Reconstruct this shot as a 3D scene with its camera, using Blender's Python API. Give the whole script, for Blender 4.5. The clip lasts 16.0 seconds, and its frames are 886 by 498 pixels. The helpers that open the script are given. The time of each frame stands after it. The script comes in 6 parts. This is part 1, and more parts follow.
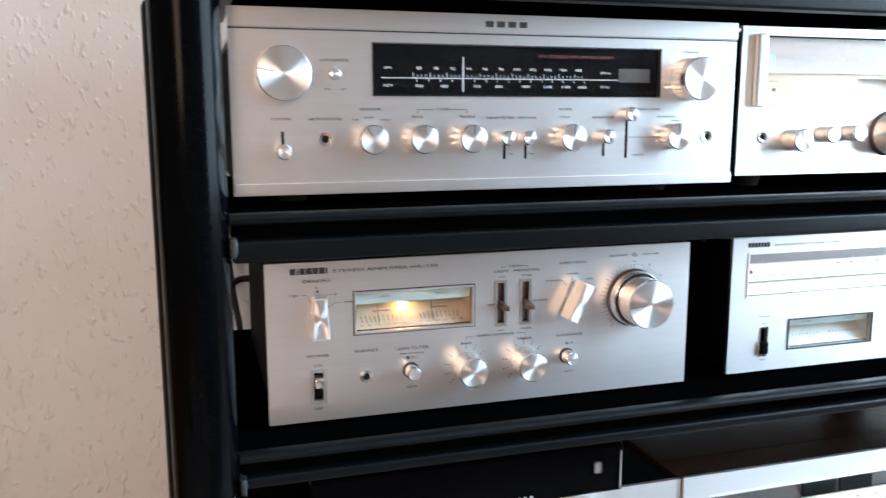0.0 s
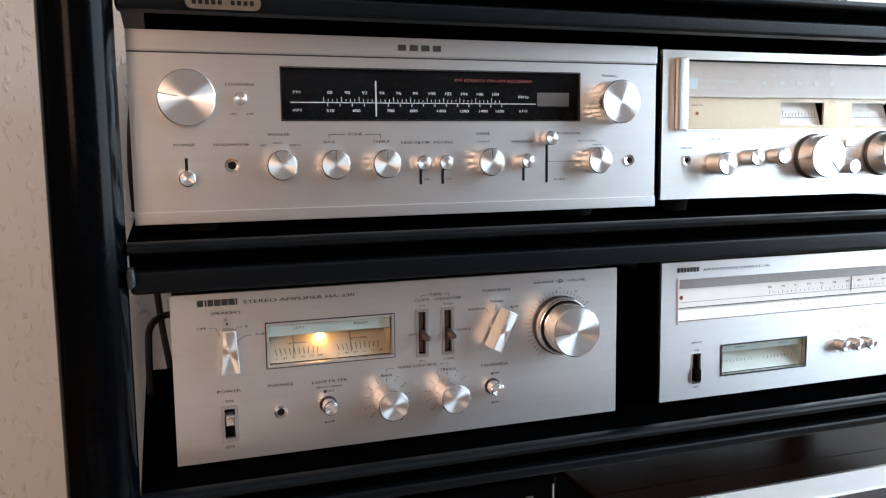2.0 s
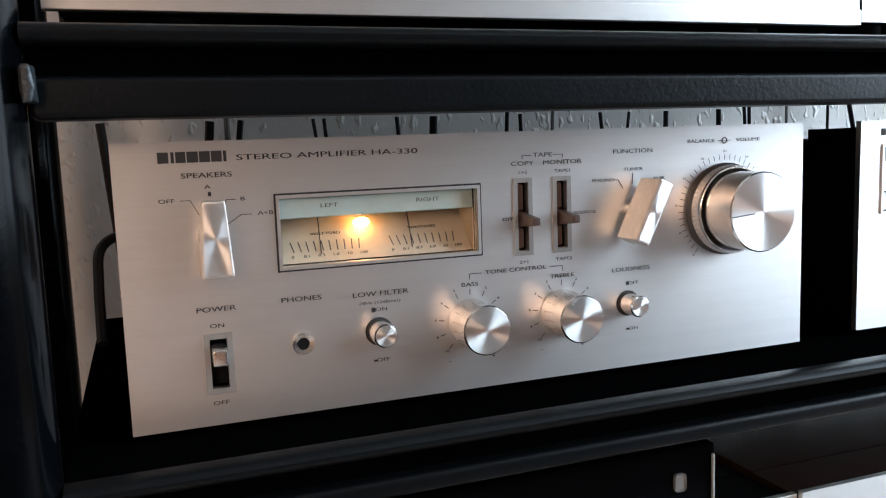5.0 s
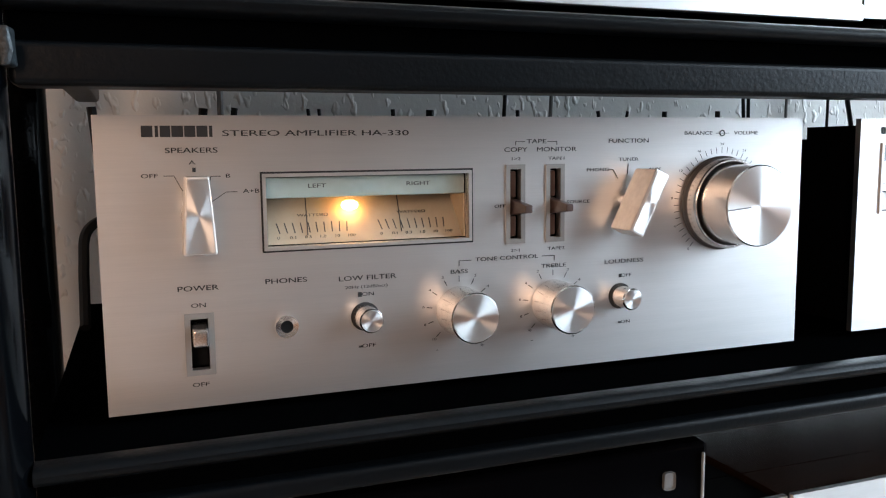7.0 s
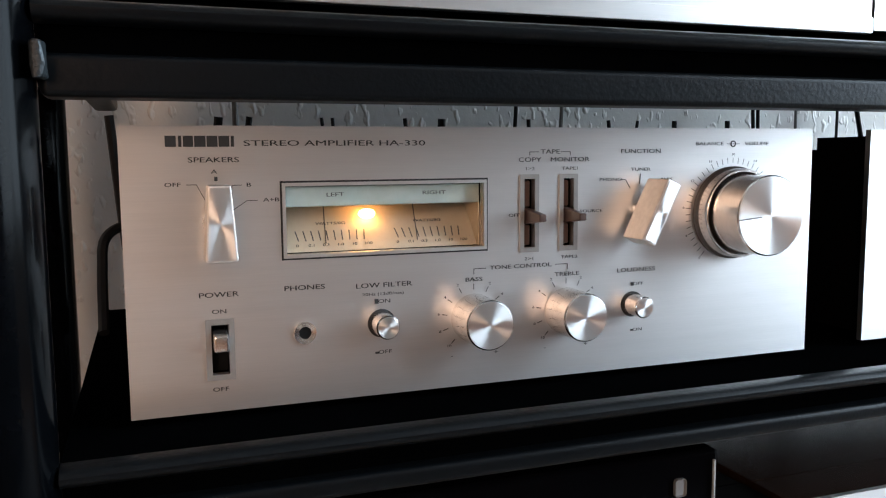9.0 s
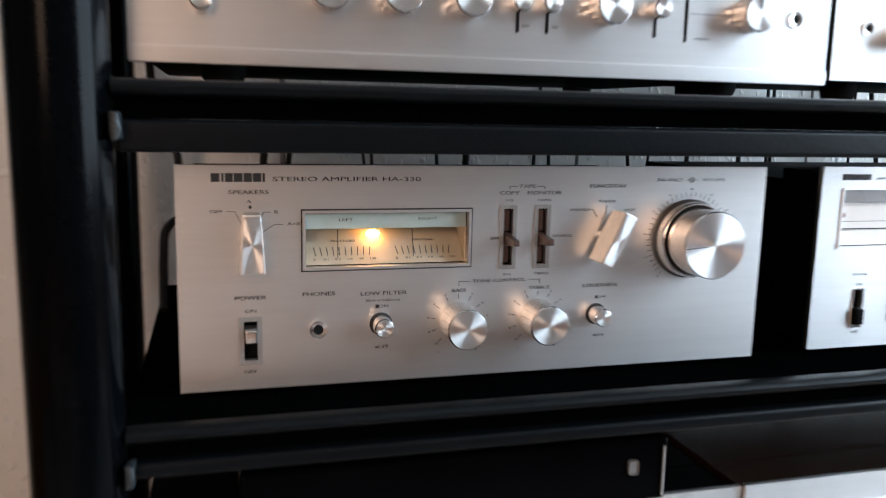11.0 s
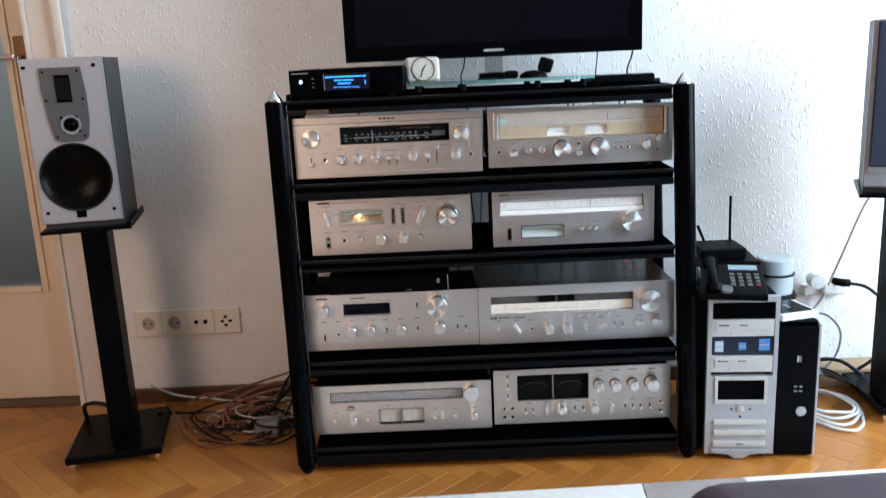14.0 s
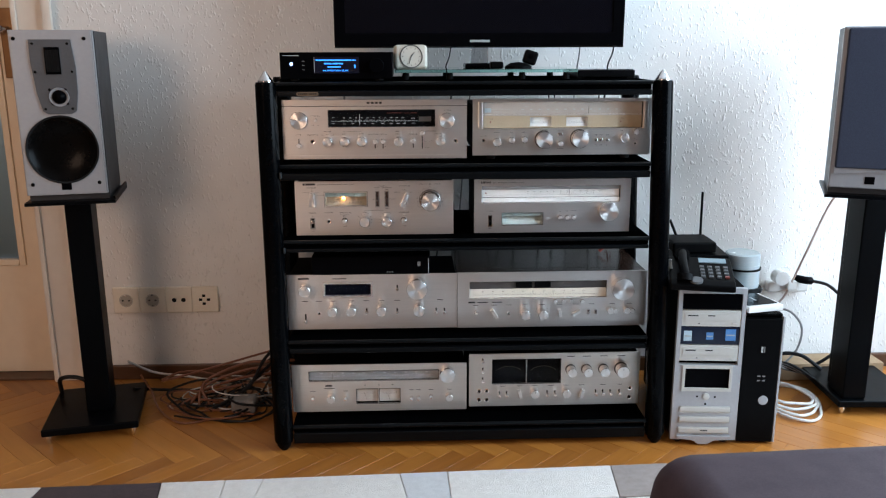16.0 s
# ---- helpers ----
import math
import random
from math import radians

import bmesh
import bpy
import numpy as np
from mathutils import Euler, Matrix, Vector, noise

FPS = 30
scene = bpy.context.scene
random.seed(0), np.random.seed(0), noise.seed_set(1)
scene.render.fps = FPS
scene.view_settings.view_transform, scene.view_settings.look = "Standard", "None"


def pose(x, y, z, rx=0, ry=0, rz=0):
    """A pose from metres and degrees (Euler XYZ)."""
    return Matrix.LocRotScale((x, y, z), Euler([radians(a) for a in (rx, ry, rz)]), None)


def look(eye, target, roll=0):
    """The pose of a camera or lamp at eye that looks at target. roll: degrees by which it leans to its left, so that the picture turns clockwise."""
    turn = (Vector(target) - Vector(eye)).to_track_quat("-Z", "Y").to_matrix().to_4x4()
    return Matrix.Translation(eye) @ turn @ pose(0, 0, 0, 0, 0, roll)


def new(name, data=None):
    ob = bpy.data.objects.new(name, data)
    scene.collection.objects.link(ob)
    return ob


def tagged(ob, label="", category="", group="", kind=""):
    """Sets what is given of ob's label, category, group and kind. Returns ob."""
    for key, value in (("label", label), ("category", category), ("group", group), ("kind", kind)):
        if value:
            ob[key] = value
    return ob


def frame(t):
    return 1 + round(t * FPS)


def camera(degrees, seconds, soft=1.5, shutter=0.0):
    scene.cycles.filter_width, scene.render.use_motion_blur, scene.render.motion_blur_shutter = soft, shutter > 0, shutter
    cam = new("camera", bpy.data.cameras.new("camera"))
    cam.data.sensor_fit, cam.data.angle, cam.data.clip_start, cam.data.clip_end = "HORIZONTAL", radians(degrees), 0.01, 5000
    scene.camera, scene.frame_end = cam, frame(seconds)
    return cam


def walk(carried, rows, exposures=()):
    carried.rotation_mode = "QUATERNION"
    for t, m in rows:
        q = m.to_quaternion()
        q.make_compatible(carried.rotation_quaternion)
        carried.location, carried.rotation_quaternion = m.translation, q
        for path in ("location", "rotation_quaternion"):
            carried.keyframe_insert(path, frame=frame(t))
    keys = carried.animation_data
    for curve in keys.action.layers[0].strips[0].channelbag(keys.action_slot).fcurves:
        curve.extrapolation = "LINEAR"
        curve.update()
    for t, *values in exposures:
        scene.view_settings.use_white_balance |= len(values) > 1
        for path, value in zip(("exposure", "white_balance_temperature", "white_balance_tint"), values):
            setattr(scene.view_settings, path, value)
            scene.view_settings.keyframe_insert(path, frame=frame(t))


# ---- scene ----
cam = camera(56.41, 16.0, 1.15, 0.5)
PATH = [
    (0, (-0.0527, -0.6597, 0.8154), (0.5242, 1.2269, 0.4867), -0.05),
    (0.5, (-0.0198, -0.6556, 0.8019), (0.6196, 1.2128, 0.4850), -0.78),
    (1, (-0.0015, -0.6490, 0.8083), (0.6698, 1.2196, 0.5677), -1.21),
    (1.5, (-0.0039, -0.6577, 0.8046), (0.6392, 1.2231, 0.5835), -0.65),
    (2, (-0.0041, -0.6570, 0.8019), (0.6414, 1.2216, 0.5695), -0.71),
    (2.5, (-0.0107, -0.6494, 0.7862), (0.5873, 1.2447, 0.5518), -0.50),
    (3, (-0.0050, -0.5904, 0.7606), (0.5843, 1.3048, 0.5143), -1.17),
    (3.5, (0.0071, -0.5077, 0.7215), (0.5874, 1.3881, 0.4583), -1.39),
    (4, (0.0211, -0.4333, 0.6910), (0.5957, 1.4666, 0.4457), -2.24),
    (4.5, (0.0189, -0.4201, 0.6920), (0.6090, 1.4730, 0.4307), -2.25),
    (5, (0.0117, -0.3975, 0.6886), (0.6889, 1.4681, 0.4419), -2.07),
    (7.5, (0.0183, -0.3915, 0.6774), (0.6979, 1.4750, 0.4444), -0.45),
    (8, (0.0160, -0.3941, 0.6781), (0.6878, 1.4770, 0.4604), -0.55),
    (10.5, (0.0094, -0.4004, 0.6826), (0.6682, 1.4750, 0.4619), -0.13),
    (11, (0.0220, -0.4918, 0.7278), (0.5520, 1.4087, 0.4003), 1.26),
    (11.5, (0.0764, -0.7625, 0.7733), (0.2978, 1.1944, 0.4245), 0.11),
    (12, (0.1404, -0.9903, 0.8892), (0.2255, 0.9590, 0.4496), 0.38),
    (12.5, (0.1869, -1.2643, 0.9213), (0.2568, 0.6828, 0.4698), 0.12),
    (13, (0.3349, -1.6734, 1.0561), (0.2796, 0.2466, 0.4987), -5.62),
    (13.5, (0.3065, -1.9070, 1.0103), (0.3131, 0.0551, 0.6228), -2.65),
    (14, (0.3319, -1.9609, 1.0299), (0.3186, -0.0154, 0.5664), -2.62),
    (14.5, (0.3051, -1.9962, 1.0145), (0.3459, -0.0652, 0.4953), -1.19),
    (15, (0.2792, -2.0135, 1.0037), (0.3705, -0.0592, 0.5887), -0.35),
    (15.5, (0.2812, -2.0203, 1.0151), (0.3497, -0.0733, 0.5627), -0.11),
    (16, (0.2926, -2.0159, 1.0103), (0.3611, -0.0735, 0.5389), -0.21),
]
# stops by which the clip's camera brightens its picture on the way, and its white balance
STOPS = [(0, 0.6, 5840, 6), (0.5, 0.11, 6240, 10), (1, 0.05, 6290, 10), (1.5, 0.02, 6290, 10), (2.5, 0.01, 6340, 10), (3.5, -0.03, 6340, 10), (5, -0.01, 6340, 10), (10.5, -0.03, 6340, 10), (11, -0.03, 6240, 10), (11.5, -0.01, 6140, 10), (12, 0.18, 5700, 6), (12.5, 0.22, 5700, 6), (13, -0.02, 5600, 6), (13.5, -0.11, 5700, 7), (14, -0.14, 6040, 9), (15, -0.36, 6190, 10), (16, -0.42, 6190, 10)]
walk(cam, [(t, look(eye, target, roll)) for t, eye, target, roll in PATH], STOPS)

# ---- light ----
world = bpy.data.worlds.new("sky")
scene.world = world
world.use_nodes = True
sky = world.node_tree.nodes.new("ShaderNodeTexSky")
sky.sky_type, sky.sun_disc = "NISHITA", False
sky.sun_elevation, sky.sun_rotation = radians(35), radians(120)
world.node_tree.links.new(sky.outputs[0], world.node_tree.nodes["Background"].inputs[0])
world.node_tree.nodes["Background"].inputs[1].default_value = 0.10

# the room: wall behind the rack at y = WALL, floor at z = 0
WALL, LEFT, RIGHT, BACK, HIGH = 0.47, -2.3, 2.5, -3.7, 2.75


def window_light(name, m, sx, sz, power, colour):
    la = bpy.data.lights.new(name, "AREA")
    la.shape, la.size, la.size_y, la.energy, la.color = "RECTANGLE", sx, sz, power, colour
    ob = new(name, la)
    ob.matrix_world = m
    return ob


window_light("daylight_side_window", look((2.44, -0.72, 1.4), (1.0, -0.57, 1.1)), 2.2, 1.9, 172, (0.68, 0.85, 1.0))
window_light("daylight_rear_window", look((-1.55, -3.62, 1.6), (-0.6, 0.4, 1.5)), 1.1, 1.4, 48, (1.0, 0.65, 0.44))

# ---- materials ----


def nodes_of(name):
    m = bpy.data.materials.new(name)
    m.use_nodes = True
    return m, m.node_tree.nodes, m.node_tree.links, m.node_tree.nodes["Principled BSDF"]


def surface(name, a, b=None, rough=0.5, metal=0.0, scale=20.0, bump=0.0, bump_scale=200.0, stretch=(1, 1, 1), rough_var=0.1, coat=0.0, depth=0.002, spec=0.5):
    """Two tones mixed by coarse and fine noise, with uneven gloss and fine relief."""
    m, nd, ln, bs = nodes_of(name)
    b = b or tuple(c * 0.8 for c in a)
    tc, mp = nd.new("ShaderNodeTexCoord"), nd.new("ShaderNodeMapping")
    mp.inputs["Scale"].default_value = stretch
    ln.new(tc.outputs["Object"], mp.inputs[0])
    n1, n2 = nd.new("ShaderNodeTexNoise"), nd.new("ShaderNodeTexNoise")
    n1.inputs["Scale"].default_value, n2.inputs["Scale"].default_value = scale, scale * 9
    n1.inputs["Detail"].default_value = n2.inputs["Detail"].default_value = 4
    ln.new(mp.outputs[0], n1.inputs[0]), ln.new(mp.outputs[0], n2.inputs[0])
    mix, col = nd.new("ShaderNodeMix"), nd.new("ShaderNodeMix")
    mix.data_type = "FLOAT"
    mix.inputs[0].default_value = 0.45
    ln.new(n1.outputs[0], mix.inputs[2]), ln.new(n2.outputs[0], mix.inputs[3])
    col.data_type = "RGBA"
    col.inputs[6].default_value, col.inputs[7].default_value = (*a, 1), (*b, 1)
    ramp = nd.new("ShaderNodeMapRange")
    ramp.inputs[1].default_value, ramp.inputs[2].default_value = 0.35, 0.65
    ln.new(mix.outputs[0], ramp.inputs[0]), ln.new(ramp.outputs[0], col.inputs[0])
    ln.new(col.outputs[2], bs.inputs["Base Color"])
    rr = nd.new("ShaderNodeMapRange")
    rr.inputs[3].default_value, rr.inputs[4].default_value = max(0.02, rough - rough_var), min(1, rough + rough_var)
    ln.new(mix.outputs[0], rr.inputs[0]), ln.new(rr.outputs[0], bs.inputs["Roughness"])
    bs.inputs["Metallic"].default_value = metal
    bs.inputs["Coat Weight"].default_value = coat
    bs.inputs["Specular IOR Level"].default_value = spec
    if bump:
        n3, bp = nd.new("ShaderNodeTexNoise"), nd.new("ShaderNodeBump")
        n3.inputs["Scale"].default_value, n3.inputs["Detail"].default_value = bump_scale, 3
        bp.inputs["Strength"].default_value, bp.inputs["Distance"].default_value = bump, depth
        ln.new(mp.outputs[0], n3.inputs[0]), ln.new(n3.outputs[0], bp.inputs["Height"]), ln.new(bp.outputs[0], bs.inputs["Normal"])
    return m


def brushed(name, a, b, rough):
    """Aluminium brushed along x: fine streaks, and gloss that spreads up and down."""
    m = surface(name, a, b, rough=rough, metal=1.0, scale=6, bump=0.05, bump_scale=60, stretch=(1, 1, 30), rough_var=0.04, depth=0.0004)
    nd, ln = m.node_tree.nodes, m.node_tree.links
    t = nd.new("ShaderNodeCombineXYZ")
    t.inputs[2].default_value = 1.0
    nd["Principled BSDF"].inputs["Anisotropic"].default_value = 0.5
    ln.new(t.outputs[0], nd["Principled BSDF"].inputs["Tangent"])
    return m


def spun(name, a, rough=0.28):
    """Lathe-turned metal: grooves run round the axis, so the gloss fans out."""
    m, nd, ln, bs = nodes_of(name)
    bs.inputs["Base Color"].default_value = (*a, 1)
    bs.inputs["Metallic"].default_value, bs.inputs["Roughness"].default_value = 1.0, rough
    bs.inputs["Anisotropic"].default_value, bs.inputs["Anisotropic Rotation"].default_value = 0.96, 0.25
    tg = nd.new("ShaderNodeTangent")
    tg.direction_type, tg.axis = "RADIAL", "Y"
    ln.new(tg.outputs[0], bs.inputs["Tangent"])
    return m


def glass(name, colour=(1, 1, 1), rough=0.0, ior=1.45):
    m, nd, ln, bs = nodes_of(name)
    bs.inputs["Base Color"].default_value = (*colour, 1)
    bs.inputs["Transmission Weight"].default_value, bs.inputs["Roughness"].default_value, bs.inputs["IOR"].default_value = 1, rough, ior
    return m


def glow(name, colour, strength):
    m, nd, ln, bs = nodes_of(name)
    bs.inputs["Base Color"].default_value = (*colour, 1)
    bs.inputs["Emission Color"].default_value, bs.inputs["Emission Strength"].default_value = (*colour, 1), strength
    return m


def plaster(name, a, b):
    """Painted wall with flattened daubs and runs of filler under the paint."""
    m = surface(name, a, b, rough=0.75, scale=1.6, bump=0.3, bump_scale=150, depth=0.001)
    nd, ln = m.node_tree.nodes, m.node_tree.links
    bs, old = nd["Principled BSDF"], nd["Bump"]
    tc, mp = nd["Texture Coordinate"], nd.new("ShaderNodeMapping")
    mp.inputs["Scale"].default_value = (1.0, 1.0, 0.55)
    warp, vor, rng, bp = nd.new("ShaderNodeTexNoise"), nd.new("ShaderNodeTexNoise"), nd.new("ShaderNodeMapRange"), nd.new("ShaderNodeBump")
    vor.inputs["Scale"].default_value, vor.inputs["Detail"].default_value, vor.inputs["Distortion"].default_value = 150, 0.6, 0.2
    ln.new(tc.outputs["Object"], mp.inputs[0]), ln.new(mp.outputs[0], vor.inputs[0])
    rng.inputs[1].default_value, rng.inputs[2].default_value = 0.61, 0.88
    ln.new(vor.outputs[0], rng.inputs[0])
    bp.inputs["Strength"].default_value, bp.inputs["Distance"].default_value = 0.7, 0.0040
    ln.new(rng.outputs[0], bp.inputs["Height"]), ln.new(old.outputs[0], bp.inputs["Normal"]), ln.new(bp.outputs[0], bs.inputs["Normal"])
    return m


def oak(name, dark, light):
    """Oiled wood whose tone differs from piece to piece, with grain along local x."""
    m, nd, ln, bs = nodes_of(name)
    tc, mp, info = nd.new("ShaderNodeTexCoord"), nd.new("ShaderNodeMapping"), nd.new("ShaderNodeObjectInfo")
    mp.inputs["Scale"].default_value = (3, 45, 10)
    add = nd.new("ShaderNodeVectorMath")
    add.operation = "ADD"
    ln.new(tc.outputs["Object"], mp.inputs[0]), ln.new(mp.outputs[0], add.inputs[0])
    sc = nd.new("ShaderNodeMath")
    sc.operation = "MULTIPLY"
    sc.inputs[1].default_value = 37.0
    ln.new(info.outputs["Random"], sc.inputs[0]), ln.new(sc.outputs[0], add.inputs[1])
    n = nd.new("ShaderNodeTexNoise")
    n.inputs["Scale"].default_value, n.inputs["Detail"].default_value = 1.2, 6
    ln.new(add.outputs[0], n.inputs[0])
    mx, fac = nd.new("ShaderNodeMix"), nd.new("ShaderNodeMath")
    fac.operation = "MULTIPLY_ADD"
    fac.inputs[1].default_value, fac.inputs[2].default_value = 0.55, 0.0
    ln.new(n.outputs[0], fac.inputs[0])
    sm = nd.new("ShaderNodeMath")
    sm.operation = "MULTIPLY_ADD"
    sm.inputs[1].default_value = 0.5
    ln.new(info.outputs["Random"], sm.inputs[0]), ln.new(fac.outputs[0], sm.inputs[2])
    mx.data_type = "RGBA"
    mx.inputs[6].default_value, mx.inputs[7].default_value = (*dark, 1), (*light, 1)
    ln.new(sm.outputs[0], mx.inputs[0]), ln.new(mx.outputs[2], bs.inputs["Base Color"])
    bs.inputs["Roughness"].default_value = 0.29
    bp = nd.new("ShaderNodeBump")
    bp.inputs["Strength"].default_value, bp.inputs["Distance"].default_value = 0.15, 0.001
    ln.new(n.outputs[0], bp.inputs["Height"]), ln.new(bp.outputs[0], bs.inputs["Normal"])
    return m


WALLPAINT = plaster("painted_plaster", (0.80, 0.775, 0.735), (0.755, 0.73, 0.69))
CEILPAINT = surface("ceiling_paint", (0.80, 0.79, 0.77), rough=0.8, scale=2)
# unseen walls: colour darkened so faceplates reflect less and shadows deepen
DIMMEDWALL = plaster("dimmed_unseen_wall_plaster", (0.20, 0.165, 0.135), (0.17, 0.14, 0.115))
DOORPAINT = surface("cream_gloss_paint", (0.78, 0.64, 0.47), (0.72, 0.58, 0.42), rough=0.35, scale=3)
FRAMEPAINT = surface("white_gloss_paint", (0.70, 0.63, 0.54), (0.65, 0.58, 0.50), rough=0.35, scale=4)
PARQUET = oak("oak_parquet", (0.20, 0.060, 0.010), (0.50, 0.200, 0.036))
DARKWOOD = surface("dark_skirting_wood", (0.09, 0.036, 0.014), (0.055, 0.022, 0.009), rough=0.4, scale=8, stretch=(0.3, 4, 4))
RACKPOST = surface("black_gloss_lacquer", (0.0012, 0.0015, 0.002), (0.0009, 0.0011, 0.0014), rough=0.15, scale=25, bump=0.05, bump_scale=120, depth=0.0004, spec=0.05, rough_var=0.04)
RACKBLACK = surface("black_satin_lacquer", (0.0028, 0.0038, 0.0048), (0.0019, 0.0026, 0.0033), rough=0.36, scale=25, bump=0.4, bump_scale=420, depth=0.0005, spec=0.12)
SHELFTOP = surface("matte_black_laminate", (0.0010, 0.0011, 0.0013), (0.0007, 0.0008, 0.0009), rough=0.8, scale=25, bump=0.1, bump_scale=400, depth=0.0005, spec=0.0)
BLACKMETAL = surface("black_sheet_steel", (0.002, 0.002, 0.0022), (0.0014, 0.0014, 0.0016), rough=0.5, scale=30, bump=0.1, bump_scale=700, depth=0.0004, spec=0.015)
STANDBLACK = surface("black_enamelled_steel", (0.0018, 0.0022, 0.0028), (0.0012, 0.0015, 0.0019), rough=0.32, scale=30, bump=0.1, bump_scale=700, depth=0.0003, spec=0.045)
BLACKPLASTIC = surface("black_plastic", (0.003, 0.003, 0.0034), (0.002, 0.002, 0.0023), rough=0.42, scale=40, spec=0.045)
GLOSSBLACK = surface("gloss_black_plastic", (0.002, 0.002, 0.0026), rough=0.14, rough_var=0.04, scale=15, spec=0.02)
RUBBER = surface("black_rubber", (0.015, 0.015, 0.015), rough=0.8, scale=60, spec=0.14)
ALU = brushed("brushed_aluminium", (0.76, 0.74, 0.725), (0.71, 0.695, 0.68), 0.43)
ALUWARM = brushed("champagne_aluminium", (0.77, 0.745, 0.71), (0.72, 0.70, 0.665), 0.43)
SPUN = spun("spun_aluminium", (0.86, 0.85, 0.84), 0.34)
KNOBSIDE = surface("turned_aluminium", (0.86, 0.84, 0.82), rough=0.22, metal=1.0, scale=30, rough_var=0.06)
GRIPMETAL = surface("satin_grip_metal", (0.86, 0.83, 0.79), rough=0.44, metal=1.0, scale=30, rough_var=0.05)
CHROME = surface("polished_chrome", (0.85, 0.85, 0.86), rough=0.1, metal=1.0, scale=20, rough_var=0.05)
INK = surface("dark_grey_print", (0.022, 0.022, 0.023), rough=0.6, scale=80)
PALEINK = surface("pale_print", (0.42, 0.44, 0.44), rough=0.6, scale=80)
REDINK = surface("red_print", (0.16, 0.03, 0.02), rough=0.6, scale=80)
ENGRAVED = surface("engraved_line", (0.16, 0.155, 0.15), rough=0.5, metal=0.4, scale=80)
HOLE = surface("dark_recess", (0.008, 0.008, 0.008), rough=0.8, scale=50, spec=0.14)
WALNUT = surface("dark_walnut_veneer", (0.030, 0.015, 0.010), (0.014, 0.008, 0.006), rough=0.2, rough_var=0.05, scale=3, stretch=(1, 14, 6), spec=0.13)
CLEAR = glass("clear_acrylic", (1, 1, 1), 0.0, 1.09)
SMOKE = glass("smoked_glass", (0.55, 0.55, 0.56), 0.02)
TEALGLASS = glass("green_edged_glass", (0.45, 0.80, 0.74), 0.02)
SILVERPAINT = surface("silver_grey_paint", (0.32, 0.325, 0.337), (0.29, 0.295, 0.307), rough=0.42, metal=0.25, scale=12)
CABSIDE = surface("dark_grey_vinyl", (0.022, 0.024, 0.027), (0.017, 0.018, 0.020), rough=0.5, scale=20, bump=0.15, bump_scale=500, depth=0.0005)
PLATEGREY = surface("slate_grey_plastic", (0.060, 0.065, 0.072), (0.05, 0.054, 0.06), rough=0.45, scale=20)
CLOTH = surface("navy_grille_cloth", (0.030, 0.036, 0.060), (0.020, 0.025, 0.045), rough=0.95, scale=300, bump=0.3, bump_scale=900, depth=0.0006)
CONE = surface("coated_cone", (0.0015, 0.0014, 0.0014), (0.003, 0.0024, 0.002), rough=0.24, scale=18, spec=0.06)
PCSILVER = surface("pc_silver_plastic", (0.40, 0.405, 0.42), (0.36, 0.365, 0.38), rough=0.4, metal=0.2, scale=14)
PCWHITE = surface("pc_ivory_plastic", (0.50, 0.49, 0.455), (0.46, 0.45, 0.42), rough=0.45, scale=14)
WHITEPLASTIC = surface("white_plastic", (0.74, 0.73, 0.70), (0.69, 0.68, 0.65), rough=0.4, scale=15)
SCREENOFF = surface("dark_screen", (0.002, 0.002, 0.004), spec=0.2, rough=0.12, rough_var=0.03, scale=10)
CABLEWHITE = surface("white_cable", (0.66, 0.64, 0.60), rough=0.5, scale=40)
CABLEBLACK = surface("black_cable", (0.008, 0.008, 0.009), rough=0.5, scale=40, spec=0.25)
CABLEBROWN = surface("copper_brown_cable", (0.20, 0.075, 0.035), (0.14, 0.05, 0.025), rough=0.45, scale=40)
CABLEGREY = surface("grey_cable", (0.22, 0.21, 0.20), rough=0.5, scale=40)
SOFAFAB = surface("plum_brown_upholstery", (0.046, 0.026, 0.033), (0.034, 0.019, 0.025), rough=0.85, scale=30, bump=0.25, bump_scale=900, depth=0.0008)
RUGWHITE = surface("ivory_rug_pile", (0.80, 0.75, 0.69), (0.70, 0.65, 0.59), rough=0.95, scale=60, bump=0.7, bump_scale=420, depth=0.004)
RUGGREY = surface("grey_rug_pile", (0.36, 0.30, 0.27), (0.29, 0.24, 0.215), rough=0.95, scale=60, bump=0.7, bump_scale=420, depth=0.004)
RUGPALE = surface("pale_grey_rug_pile", (0.66, 0.65, 0.64), (0.58, 0.57, 0.56), rough=0.95, scale=60, bump=0.7, bump_scale=420, depth=0.004)
RUGDARK = surface("dark_brown_rug_pile", (0.075, 0.05, 0.05), (0.05, 0.034, 0.036), rough=0.95, scale=60, bump=0.7, bump_scale=420, depth=0.004)

# ---- building helpers ----


def thing(name, label, category, m=None, group="", kind=""):
    ob = new(name)
    ob.empty_display_size = 0.05
    ob.matrix_basis = m or Matrix()
    return tagged(ob, label, category, group, kind)


def link_mesh(name, bm, material, smooth=True):
    me = bpy.data.meshes.new(name)
    bm.normal_update()
    if smooth:
        for f in bm.faces:
            f.smooth = True
        for e in bm.edges:
            if len(e.link_faces) == 2 and e.calc_face_angle(0) > 0.6:
                e.smooth = False
    bm.to_mesh(me)
    if smooth and len(bm.faces) > 6:
        # area-weighted corner normals keep large flats flat beside small rounded edges
        area = {f: f.calc_area() for f in bm.faces}
        rows = []
        for f in bm.faces:
            for lo in f.loops:
                n = sum((g.normal * area[g] for g in lo.vert.link_faces if g.normal.dot(f.normal) > 0.8), Vector())
                rows.append(n.normalized() if n.length > 1e-14 else f.normal)
        me.normals_split_custom_set(rows)
    bm.free()
    me.materials.append(material)
    return new(name, me)


